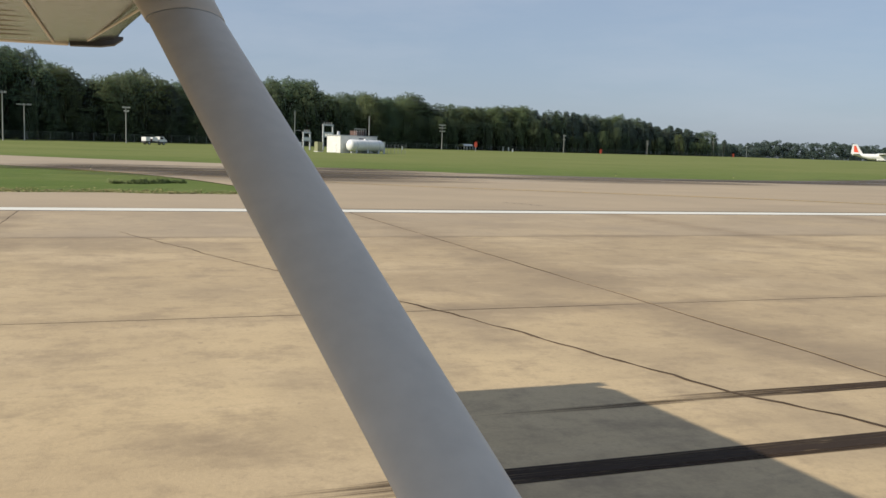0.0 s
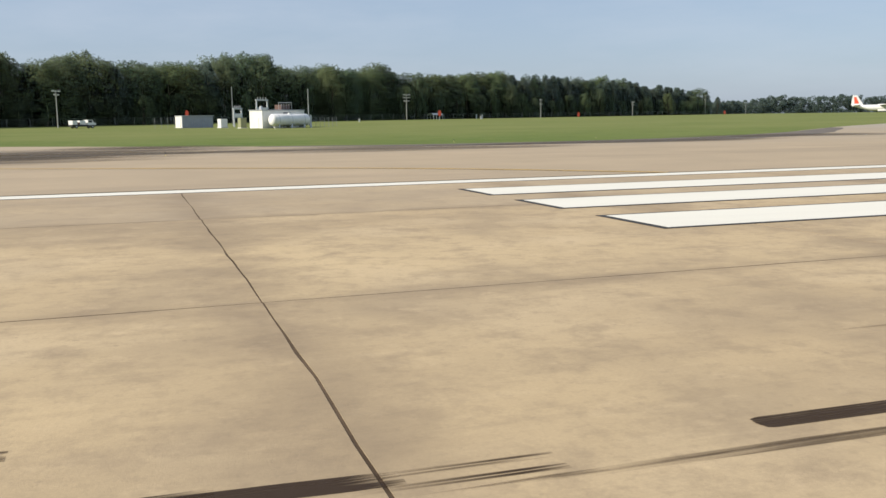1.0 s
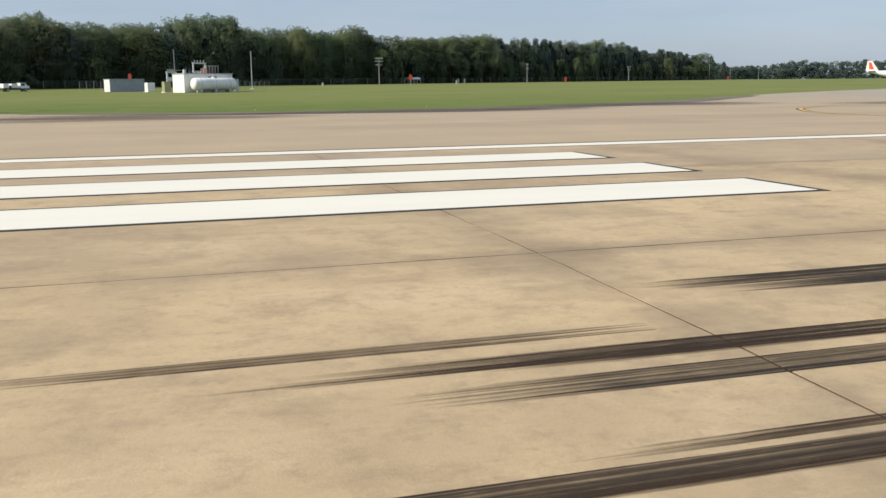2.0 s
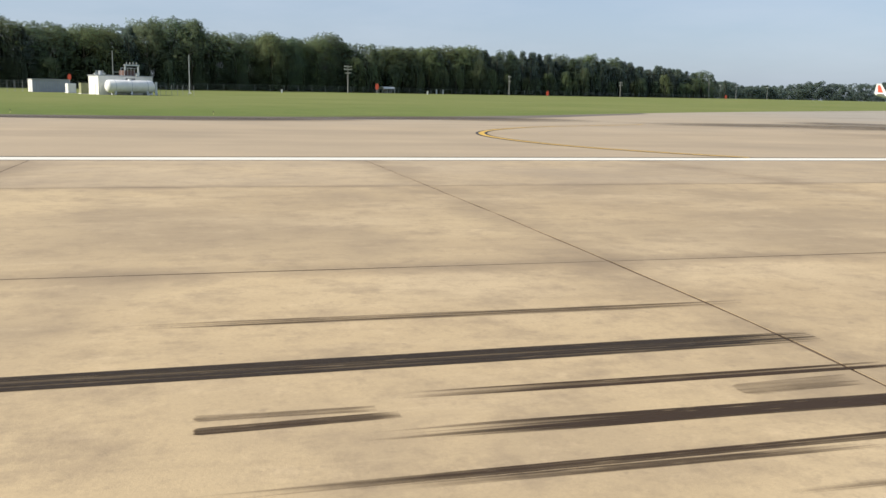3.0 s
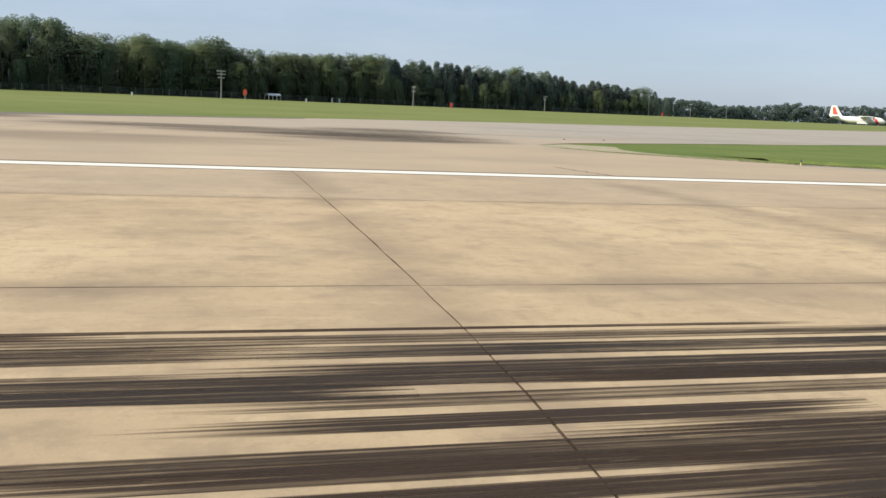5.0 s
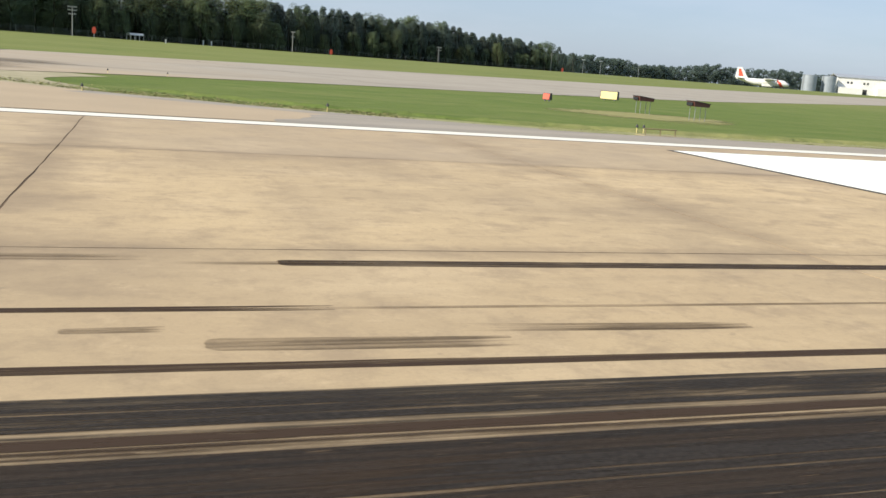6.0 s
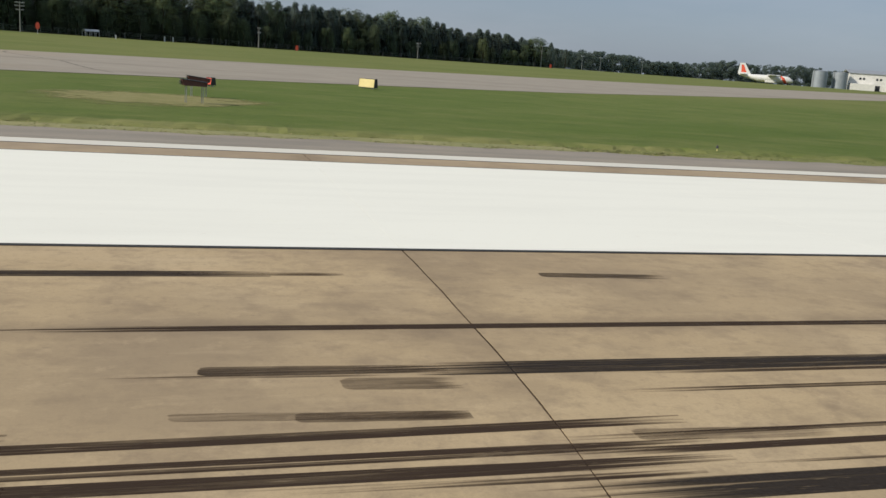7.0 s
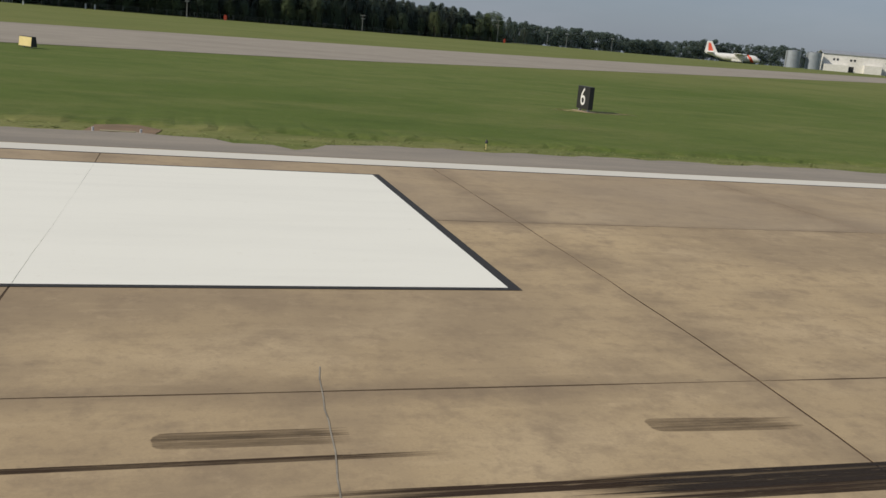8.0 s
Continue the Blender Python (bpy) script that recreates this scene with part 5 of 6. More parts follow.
part("louvre", boxed(5.6, 7.6, -0.06, 0.0, 2.2, 3.2, bevel=0.01), DARK_STEEL, building, "dark louvred vent")
for k in range(5):
    part("slat", boxed(5.65, 7.55, -0.10, -0.05, 2.3 + 0.18 * k, 2.4 + 0.18 * k), GREY_STEEL, building)
part("cooling_unit", boxed(5.9, 8.3, 1.0, 3.0, 3.72, 4.75, bevel=0.05), DARK_BROWN, building, "dark brown roof unit")
for k in range(6):
    part("railing_post", rodded((5.2 + 0.7 * k, 0.9, 3.72), (5.2 + 0.7 * k, 0.9, 5.2), 0.03, 0.03, 6), PALE_STEEL, building)
part("railing", rodded((5.2, 0.9, 5.2), (8.7, 0.9, 5.2), 0.035, 0.035, 6), PALE_STEEL, building)
part("vent_pipe", rodded((1.6, 2.2, 3.7), (1.6, 2.2, 4.5), 0.35, 0.3, 12), PALE_STEEL, building)

tank = thing("storage_tank", (-102.2, 187.0, gz(188)), "white horizontal cylindrical fuel tank on saddles", "tank", turn=28.0)
rings = []
for x, k in ((0.0, 0.35), (0.1, 0.66), (0.3, 0.88), (0.55, 1.0), (3.0, 1.0), (6.0, 1.0), (9.1, 1.0), (9.35, 0.88), (9.55, 0.66), (9.65, 0.35)):
    rings.append(round_ring((x, 0, 1.62), 1.22 * k, 1.22 * k, 28))
smooth(part("shell", loft(rings), WHITE_STEEL, tank), 50)
for x in (1.6, 4.8, 8.0):
    part("saddle", boxed(x - 0.2, x + 0.2, -0.9, 0.9, -0.15, 0.75, bevel=0.03), PALE_STEEL, tank)
    smooth(part("band", loft([round_ring((x + d, 0, 1.62), 1.235, 1.235, 28) for d in (-0.06, 0.06)]), PALE_STEEL, tank), 50)
part("hatch", rodded((4.8, 0, 2.8), (4.8, 0, 3.08), 0.32, 0.32, 16), WHITE_STEEL, tank)
part("pipe", rodded((9.2, 0, 1.2), (10.6, 0, 0.0), 0.09, 0.09, 8), GREY_STEEL, tank)
part("ladder", boxed(9.7, 10.2, -0.5, -0.44, 0, 2.6), PALE_STEEL, tank)


def steel_frame(at, wide, high, turn, label):
    f = thing("switch_frame", at, label, "steel frame", "electrical frames", turn)
    for s in (-wide / 2, wide / 2):
        part("post", boxed(s - 0.13, s + 0.13, -0.13, 0.13, -0.2, high, bevel=0.01), PALE_STEEL, f)
    for z in (high - 0.15, high * 0.68, high * 0.52):
        part("beam", boxed(-wide / 2 - 0.25, wide / 2 + 0.25, -0.16, 0.16, z - 0.14, z + 0.14, bevel=0.01), PALE_STEEL, f)
    for k in range(4):
        x = -wide / 2 + (k + 0.5) * wide / 4
        part("insulator", rodded((x, 0, high), (x, 0, high + 0.55), 0.13, 0.08, 8), GREY_STEEL, f)
        part("switch", boxed(x - 0.2, x + 0.2, -0.2, 0.2, high * 0.54, high * 0.66, bevel=0.02), WHITE_STEEL, f)
    return f


steel_frame((-99.3, 219.5, gz(219.5)), 3.2, 6.2, U, "tall pale steel switch frame with insulators on top")
steel_frame((-105.6, 214, gz(214)), 2.1, 4.2, U, "short pale steel switch frame with insulators on top")

shed = thing("shed", (-118.2, 207.4, gz(208)), "grey metal-sided shed with a pale end wall", "shed", turn=U - 8)
part("wall", boxed(0, 7.4, 0, 3.2, -0.2, 2.55, bevel=0.02), BLUE_GREY, shed)
for k in range(14):
    part("rib", boxed(0.25 + 0.53 * k, 0.31 + 0.53 * k, -0.05, 0.0, 0, 2.5), GREY_STEEL, shed)
part("end_panel", boxed(-0.06, 0.0, 0.1, 3.1, 0, 2.5, bevel=0.01), WHITE_WALL, shed)
part("roof", boxed(-0.15, 7.55, -0.2, 3.4, 2.55, 2.68, bevel=0.02), ROOF_GREY, shed)

cab = thing("electrical_cabinet", (-107.3, 193.6, gz(194)), "olive-green electrical cabinet on a plinth", "cabinet", turn=U)
part("body", boxed(0, 1.5, 0, 1.0, 0.1, 2.1, bevel=0.03), GREEN_BOX, cab)
part("door", boxed(0.08, 1.42, -0.04, 0.0, 0.2, 2.0, bevel=0.01), GREEN_BOX, cab)
part("plinth", boxed(-0.1, 1.6, -0.1, 1.1, -0.2, 0.1), WHITE_WALL, cab)
cab = thing("electrical_cabinet", (-110.6, 201, gz(201)), "white electrical cabinet on a plinth", "cabinet", turn=U)
part("body", boxed(0, 1.7, 0, 1.2, 0.1, 1.9, bevel=0.03), WHITE_STEEL, cab)
part("door", boxed(0.08, 1.6, -0.04, 0.0, 0.2, 1.8, bevel=0.01), WHITE_STEEL, cab)
part("plinth", boxed(-0.1, 1.8, -0.1, 1.3, -0.2, 0.1), WHITE_WALL, cab)


def chain_fence(start, end, high, step, label):
    a, b = Vector((*start, 0)), Vector((*end, 0))
    n = int((b - a).length / step)
    f = thing("fence", (a.x, a.y, gz(a.y)), label, "fence")
    post = None
    for i in range(n + 1):
        p = a.lerp(b, i / n)
        bm = rodded((0, 0, -0.2), (0, 0, high), 0.035, 0.035, 6) if post is None else None
        ob = part("post", bm if post is None else post, GREY_STEEL, f)
        post = ob.data
        ob.location = (p.x - a.x, p.y - a.y, gz(p.y) - gz(a.y))
    for k in range(7):
        z = 0.1 + k * (high - 0.1) / 6
        bm = bmesh.new()
        for i in range(n):
            p, q = a.lerp(b, i / n), a.lerp(b, (i + 1) / n)
            rod(bm, (p.x - a.x, p.y - a.y, gz(p.y) - gz(a.y) + z), (q.x - a.x, q.y - a.y, gz(q.y) - gz(a.y) + z), 0.007, 0.007, 4, caps=False)
        part("rail" if k == 6 else "wire", bm, GREY_STEEL, f)
    return f


chain_fence((-124, 204.5), (-118.6, 207.0), 2.2, 1.3, "grey chain-link fence beside the shed")
chain_fence((-92.5, 194.0), (-86.0, 199.0), 2.0, 1.3, "grey chain-link fence beside the tank")
chain_fence((-235, wood_line(-235) - 13), (215, wood_line(215) - 13), 2.1, 6.0, "long grey chain-link fence before the wood")

truck = thing("service_truck", (-141.8, 225.4, gz(227)), "white service truck with two box bodies, parked on the grass", "truck", turn=33)
part("chassis", boxed(0, 5.9, -0.85, 0.85, 0.40, 0.80, bevel=0.03), DARK_STEEL, truck)
part("box_body", boxed(0.1, 1.3, -0.9, 0.9, 0.80, 1.75, bevel=0.05), WHITE_STEEL, truck)
part("box_body", boxed(1.9, 3.3, -0.9, 0.9, 0.85, 1.75, bevel=0.05), WHITE_STEEL, truck)
part("rack", boxed(1.3, 1.9, -0.85, 0.85, 0.80, 1.35, bevel=0.03), RED_BROWN, truck, "dark brown rack between the boxes")
cabin = part("cab", loft([[(3.9, y, 0.7), (5.9, y, 0.7), (5.9, y, 1.2), (5.4, y, 1.3), (5.05, y, 1.9), (3.9, y, 1.9)] for y in (-0.88, 0.88)]), WHITE_STEEL, truck)
part("window", boxed(4.05, 4.95, -0.9, -0.875, 1.3, 1.78), GLASS_DARK, cabin)
part("windscreen", loft([[(5.42, y, 1.32), (5.44, y, 1.34), (5.12, y, 1.86), (5.10, y, 1.84)] for y in (-0.8, 0.8)]), GLASS_DARK, cabin)
for x in (1.0, 5.0):
    for s in (-0.8, 0.8):
        w = part("wheel", rodded((x, s - 0.13, 0.38), (x, s + 0.13, 0.38), 0.38, 0.38, 18), TYRE, truck)
        part("rim", rodded((x, s - 0.145, 0.38), (x, s + 0.145, 0.38), 0.2, 0.2, 12), PALE_STEEL, w)

canopy = thing("canopy", (-17.8, 342, gz(342)), "pale arched canopy on thin legs at the wood's edge", "canopy", turn=20)
canopy.scale = (0.8, 0.8, 0.75)
rings = [[(x, 2.4 * math.cos(a), 2.2 + 1.0 * math.sin(a)) for a in [math.pi * k / 8 for k in range(9)]] for x in (0, 3, 6)]
bm = loft(rings, closed=False, caps=False)
bmesh.ops.solidify(bm, geom=bm.faces, thickness=0.08)
part("roof", bm, PALE_STEEL, canopy)
for x in (0.1, 2.0, 4.0, 5.9):
    for y in (-2.35, 2.35):
        part("leg", rodded((x, y, -0.2), (x, y, 2.25), 0.07, 0.07, 6), WHITE_STEEL, canopy)


def marker_board(at, size, stand, turn, label):
    b = thing("marker_board", at, label, "marker", "orange markers")
    b.rotation_euler.z = radians(turn)
    part("post", rodded((0, 0, -0.2), (0, 0, stand + size * 0.3), 0.07, 0.07, 8), PALE_STEEL, b)
    bm = loft([[(size * 0.33 * math.cos(a), y, stand + size / 2 + size * 0.58 * math.sin(a)) for a in [math.pi / 4 * k + math.pi / 8 for k in range(8)]] for y in (-0.13, -0.07)])
    part("panel", bm, ORANGE, b)
    part("back_rail", boxed(-size * 0.25, size * 0.25, -0.07, -0.03, stand + size * 0.45, stand + size * 0.55), PALE_STEEL, b)
    return b


marker_board((-115.1, 242.1, gz(242)), 1.35, 2.5, 0, "bright orange-red narrow marker board on a post behind the shed")
marker_board((-27.0, 303.3, gz(303)), 1.9, 1.4, 0, "bright orange-red narrow marker board on a post in the grass")
marker_board((57.1, 362.8, gz(363)), 1.9, 0.2, 0, "bright orange-red narrow marker board low in the grass")
marker_board((201.9, 459.3, gz(459)), 2.0, 0.1, 0, "bright orange-red narrow marker board low by the thin pines")

for x, y, h in ((-5.9, 318.2, 1.1), (8.4, 360.2, 1.7), (11.4, 361.2, 1.6), (-60, 285, 0.9)):
    s = thing("white_stake", (x, y, gz(y)), "short white stake standing in the grass", "stake", "white stakes")
    part("post", boxed(-0.22, 0.22, -0.1, 0.1, -0.1, h, bevel=0.02), WHITE_STEEL, s)
    part("cap", boxed(-0.26, 0.26, -0.14, 0.14, h, h + 0.08, bevel=0.02), WHITE_STEEL, s)

# ---- signs and lights on the grass island ----
six = thing("distance_sign", (63.1, 47.6, gz(47.6)), "black upright box sign with a white number on a concrete pad", "sign")
part("panel", boxed(-0.14, 0.14, -0.80, 0.80, 0.12, 1.36, bevel=0.02), SIGN_BLACK, six)
part("pad", boxed(-0.35, 0.35, -0.9, 0.9, -0.2, 0.0, bevel=0.02), CONCRETE, six)
for s in (-0.55, 0.55):
    part("foot", boxed(-0.07, 0.07, s - 0.06, s + 0.06, 0.0, 0.14), GREY_STEEL, six)
digit = bpy.data.curves.new("number", "FONT")
digit.body, digit.size, digit.extrude, digit.align_x, digit.align_y = "6", 1.35, 0.004, "CENTER", "CENTER"
digit.materials.append(SIGN_WHITE)
ob = new("number", digit)
ob.parent = six
ob.matrix_local = Matrix.Translation((-0.146, 0.0, 0.74)) @ Euler((radians(90), 0, radians(-90))).to_matrix().to_4x4() @ Matrix.Diagonal((1.05, 1, 1, 1))


def guidance_sign(at, wide, high, deep, face, turn, label):
    s = thing("guidance_sign", at, label, "sign", turn=turn)
    part("case", loft([[(-deep / 2, x, 0.08), (deep / 2, x, 0.08), (deep * 0.32, x, high), (-deep * 0.32, x, high)] for x in (-wide / 2, wide / 2)]), SIGN_BLACK, s)
    part("panel", loft([[(-deep / 2 - 0.02, x, 0.12), (-deep / 2 + 0.01, x, 0.12), (-deep * 0.33 + 0.01, x, high - 0.04), (-deep * 0.33 - 0.02, x, high - 0.04)] for x in (-wide / 2 + 0.04, wide / 2 - 0.04)]), face, s)
    for x in (-wide * 0.3, wide * 0.3):
        part("foot", boxed(-0.05, 0.05, x - 0.05, x + 0.05, -0.1, 0.1), GREY_STEEL, s)
    return s


guidance_sign((29.9, 79.8, gz(79.8)), 1.75, 0.86, 0.5, SIGN_YELLOW, 40, "yellow-faced taxiway sign with dark sides on a pad")
guidance_sign((16.1, 63.6, gz(63.6)), 0.62, 0.58, 0.4, ORANGE, 35, "small orange-red sign standing low in the grass")


def light_box(at, turn, label):
    s = thing("light_unit", at, label, "light unit", "light units on legs", turn)
    b = part("housing", loft([[(-0.50, y, 0.72), (0.48, y, 0.70), (0.52, y, 0.86), (-0.56, y, 0.98)] for y in (-0.30, 0.30)]), RED_BROWN, s)
    part("lid", loft([[(-0.60, y, 0.985), (0.55, y, 0.865), (0.55, y, 0.89), (-0.60, y, 1.01)] for y in (-0.34, 0.34)]), DARK_STEEL, b, "dark lid")
    part("lens", boxed(-0.62, -0.585, -0.22, 0.22, 0.76, 0.93), GLASS_DARK, b)
    for x in (-0.36, 0.34):
        for y in (-0.2, 0.2):
            part("leg", rodded((x, y, -0.2), (x, y, 0.74), 0.016, 0.016, 8), GREY_STEEL, s)
    return s


light_box((15.05, 47.7, gz(47.7)), 8, "dark red-brown light box on thin steel legs")
light_box((14.75, 41.6, gz(41.6)), 8, "dark red-brown light box on thin steel legs")
patch = [(p.x, p.y) for p in curve_through([(7.2, 40.2, 0), (9.4, 37.8, 0), (13.8, 38.2, 0), (16.6, 40.8, 0), (19.2, 44.2, 0), (18.0, 47.0, 0), (15.2, 48.6, 0), (11.6, 50.0, 0), (8.4, 46.8, 0), (7.4, 43.4, 0)], 4)]


def thin_grass():
    """Dry, thin grass that gives way unevenly to green towards the rim."""
    n = Nodes("dry_thin_grass")
    at = n.add("ShaderNodeSeparateXYZ", Vector=n.t.nodes.new("ShaderNodeTexCoord").outputs["Generated"])
    x, y = n.math("SUBTRACT", at.outputs[0], 0.5), n.math("SUBTRACT", at.outputs[1], 0.5)
    away = n.math("MULTIPLY", n.math("SQRT", n.math("ADD", n.math("MULTIPLY", x, x), n.math("MULTIPLY", y, y))), 2.0)
    blot = n.math("ADD", n.math("MULTIPLY", n.noise(0.5, 6, 0.7), 1.3), n.math("MULTIPLY", n.noise(3, 5, 0.75), 0.5))
    c = n.mix(n.ramp(n.noise(0.9, 5, 0.7), 0.35, 0.65), (0.35, 0.315, 0.155), (0.26, 0.25, 0.105))
    c = n.mix(n.ramp(n.noise(9, 5, 0.75), 0.45, 0.7, 0.0, 0.5), c, (0.12, 0.135, 0.04))
    n.bump(n.noise(20, 6, 0.8), 0.6, 0.05)
    n.done(c, 0.95, spec=0.1)
    n.put(n.b.inputs["Alpha"], n.ramp(n.math("SUBTRACT", blot, away), 0.0, 0.35, 0.0, 0.9))
    return n.m


DRY_GROUND = thin_grass()
rng = random.Random(52)
patch = [(x + rng.uniform(-0.45, 0.45), y + rng.uniform(-0.8, 0.8)) for x, y in patch]
tagged(sheet("dry_grass_patch", patch, -0.018, DRY_GROUND), "dry yellow mown patch of grass round the light boxes", "grass", kind="structure")
patch = [(60.5, 47.0), (61.5, 46.2), (64, 46.0), (66.4, 46.4), (66.8, 47.0), (64.4, 48.9), (61.6, 48.8)]
tagged(sheet("dry_grass_patch", patch, -0.018, DRY_GROUND), "dry yellow mown patch of grass round the number sign", "grass", kind="structure")


def edge_light(at, head, label):
    s = thing("edge_light", at, label, "airfield light", "runway and taxiway edge lights")
    part("stake", rodded((0, 0, -0.1), (0, 0, 0.22), 0.026, 0.024, 10), SIGN_YELLOW, s, "yellow stake")
    part("head", rodded((0, 0, 0.26), (0, 0, 0.36), 0.085, 0.07, 12), DARK_STEEL, s)
    part("globe", rodded((0, 0, 0.36), (0, 0, 0.44), 0.06, 0.03, 10), head, s)
    return s


for x, y in ((-14.6, 33.4), (-7.0, 29.4), (3.2, 27.5), (3.4, 27.4), (32.0, 27.9), (50.4, 26.5), (-142.9, 33.2), (-127.4, 55.5), (-150.1, 65.0), (-100.6, 80.9), (-84.6, 83.0), (-14.7, 59.8), (-11.2, 60.9), (71, 26.6)):
    light = edge_light((x, y, gz(y)), DARK_STEEL, "small dark airfield light on a yellow stake in grass")
    light.scale = (0.6, 0.6, 0.6)

pad = thing("drain_frame", (3.3, 26.15, gz(26.15)), "low weathered yellowish metal frame on a pad by the shoulder", "drain frame")
part("pad", boxed(-0.75, 0.75, -0.3, 0.3, -0.15, 0.0, bevel=0.02), WEATHERED, pad)
for x in (-0.55, 0.0, 0.55):
    part("post", rodded((x, 0, 0), (x, 0, 0.2), 0.02, 0.02, 8), WEATHERED, pad)
part("bar", rodded((-0.6, 0, 0.2), (0.6, 0, 0.2), 0.02, 0.02, 8), WEATHERED, pad)
tagged(sheet("soil_patch", [(39.0, 25.5), (40.8, 25.5), (41.0, 26.9), (40.2, 28.0), (39.2, 27.4)], -0.012, BARE_SOIL), "bare reddish soil by the shoulder", "soil", kind="structure")
pad = thing("drain_slab", (39.9, 25.85, gz(25.85)), "small pale concrete slab with two stub posts", "slab")
part("slab", boxed(-0.45, 0.45, -0.10, 0.10, -0.1, 0.02, bevel=0.01), PALE_GRAVEL, pad)
for x in (-0.62, 0.58):
    part("stub", rodded((x, 0, -0.05), (x, 0, 0.09), 0.035, 0.03, 10), PALE_STEEL, pad)

# ---- far airfield: transport aircraft, tanks, hangar ----
plane = thing("transport_aircraft", (371.5, 536, gz(536)), "white four-engined transport aircraft with orange-red stripes, parked", "aircraft", turn=-35)
plane.scale = (1.17, 1.1, 1.03)
prof = ((-4.0, 0.25, 4.6, 0.3), (-2.0, 0.8, 4.4, 0.7), (2.0, 1.55, 3.7, 1.4), (6.0, 2.15, 3.1, 2.1), (10.0, 2.2, 3.0, 2.2), (20.0, 2.2, 3.0, 2.2), (22.0, 2.1, 2.95, 2.1), (24.0, 1.6, 2.6, 1.55), (25.2, 0.9, 2.3, 0.8))
body = part("fuselage", loft([round_ring((x, 0, z), w, h, 20) for x, w, z, h in prof]), WHITE_STEEL, plane)
smooth(body, 60)
smooth(part("nose", loft([round_ring((x, 0, z), w, h, 16) for x, w, z, h in ((25.15, 0.92, 2.3, 0.82), (25.7, 0.6, 2.2, 0.52), (26.0, 0.2, 2.15, 0.18))]), SIGN_BLACK, plane), 60)
smooth(part("stripe", loft([[(px - 0.55 * (pz - 3.0), py, pz) for px, py, pz in round_ring((x, 0, z), w, h, 20)] for x, w, z, h in ((19.3, 2.225, 3.0, 2.225), (21.0, 2.2, 2.98, 2.2))]), ORANGE, plane, "orange-red slash round the front fuselage"), 60)
part("fin", loft([[(-4.6, y, 5.0), (2.6, y, 5.0), (-1.2, y * 0.5, 11.8), (-3.8, y * 0.5, 11.8)] for y in (-0.28, 0.28)]), WHITE_STEEL, plane)
part("fin_stripe", loft([[(-2.7, y, 6.0), (0.1, y, 6.0), (-1.75, y * 0.6, 10.7), (-3.0, y * 0.6, 10.7)] for y in (-0.30, 0.30)]), ORANGE, plane, "orange-red fin panel")
for s in (-1, 1):
    part("tailplane", loft([[(x0, s * y, 5.0 - t), (x1, s * y, 5.0 - t), (x1, s * y, 5.0 + t), (x0, s * y, 5.0 + t)] for y, x0, x1, t in ((0.3, -3.4, 0.6, 0.22), (7.6, -3.0, -1.0, 0.1))]), WHITE_STEEL, plane)
    part("wing", loft([[(x0, s * y, 5.2 - t), (x1, s * y, 5.2 - t), (x1, s * y, 5.2 + t), (x0, s * y, 5.2 + t)] for y, x0, x1, t in ((0.4, 11.2, 16.2, 0.42), (19.8, 12.8, 15.4, 0.14))]), WHITE_STEEL, plane)
    for y in (4.9, 10.2):
        e = part("engine", loft([round_ring((x, s * y, 4.9), w, w, 14) for x, w in ((13.0, 0.25), (14.2, 0.62), (17.4, 0.66), (18.2, 0.5))]), PALE_STEEL, plane)
        smooth(e, 60)
        for k in range(4):
            a = k * math.pi / 2 + 0.5
            part("blade", rodded((18.3, s * y, 4.9), (18.3, s * y + 2.0 * math.cos(a), 4.9 + 2.0 * math.sin(a)), 0.16, 0.1, 6), DARK_STEEL, e)
    part("gear_pod", boxed(10.5, 16.5, s * 1.9 - 0.5, s * 1.9 + 0.5, 0.5, 1.8, bevel=0.3), WHITE_STEEL, plane)
    for x in (12.0, 14.4):
        part("wheel", rodded((x, s * 2.1 - 0.25, 0.62), (x, s * 2.1 + 0.25, 0.62), 0.62, 0.62, 16), TYRE, plane)
part("wheel", rodded((22.6, -0.3, 0.45), (22.6, 0.3, 0.45), 0.45, 0.45, 16), TYRE, plane)
part("nose_gear", rodded((22.6, 0, 0.4), (22.6, 0, 1.2), 0.12, 0.12, 8), GREY_STEEL, plane)
part("windscreen", boxed(23.2, 24.4, -1.1, 1.1, 3.55, 4.15, bevel=0.1), GLASS_DARK, plane)

for x, y in ((485, 609), (501, 606)):
    t = thing("storage_silo", (x, y, gz(y)), "tall pale grey steel storage tank beside the hangar", "storage tank", "storage tanks")
    smooth(part("shell", rodded((0, 0, -0.5), (0, 0, 12.3), 5.5, 5.5, 40), SILO_STEEL, t), 40)
    part("roof", rodded((0, 0, 12.3), (0, 0, 12.9), 5.6, 0.6, 40), ROOF_GREY, t)
    for z in (3.0, 6.0, 9.0):
        part("hoop", rodded((0, 0, z - 0.08), (0, 0, z + 0.08), 5.56, 5.56, 40, caps=False), GREY_STEEL, t)
    part("ladder", boxed(-5.8, -5.5, -0.3, 0.3, 0, 12.6), GREY_STEEL, t)

hangar = thing("hangar", (509.5, 606, gz(600)), "large white metal hangar with a low grey roof", "hangar", turn=-32)
part("wall", boxed(0, 78, 0, 45, -0.5, 12.6), WHITE_WALL, hangar)
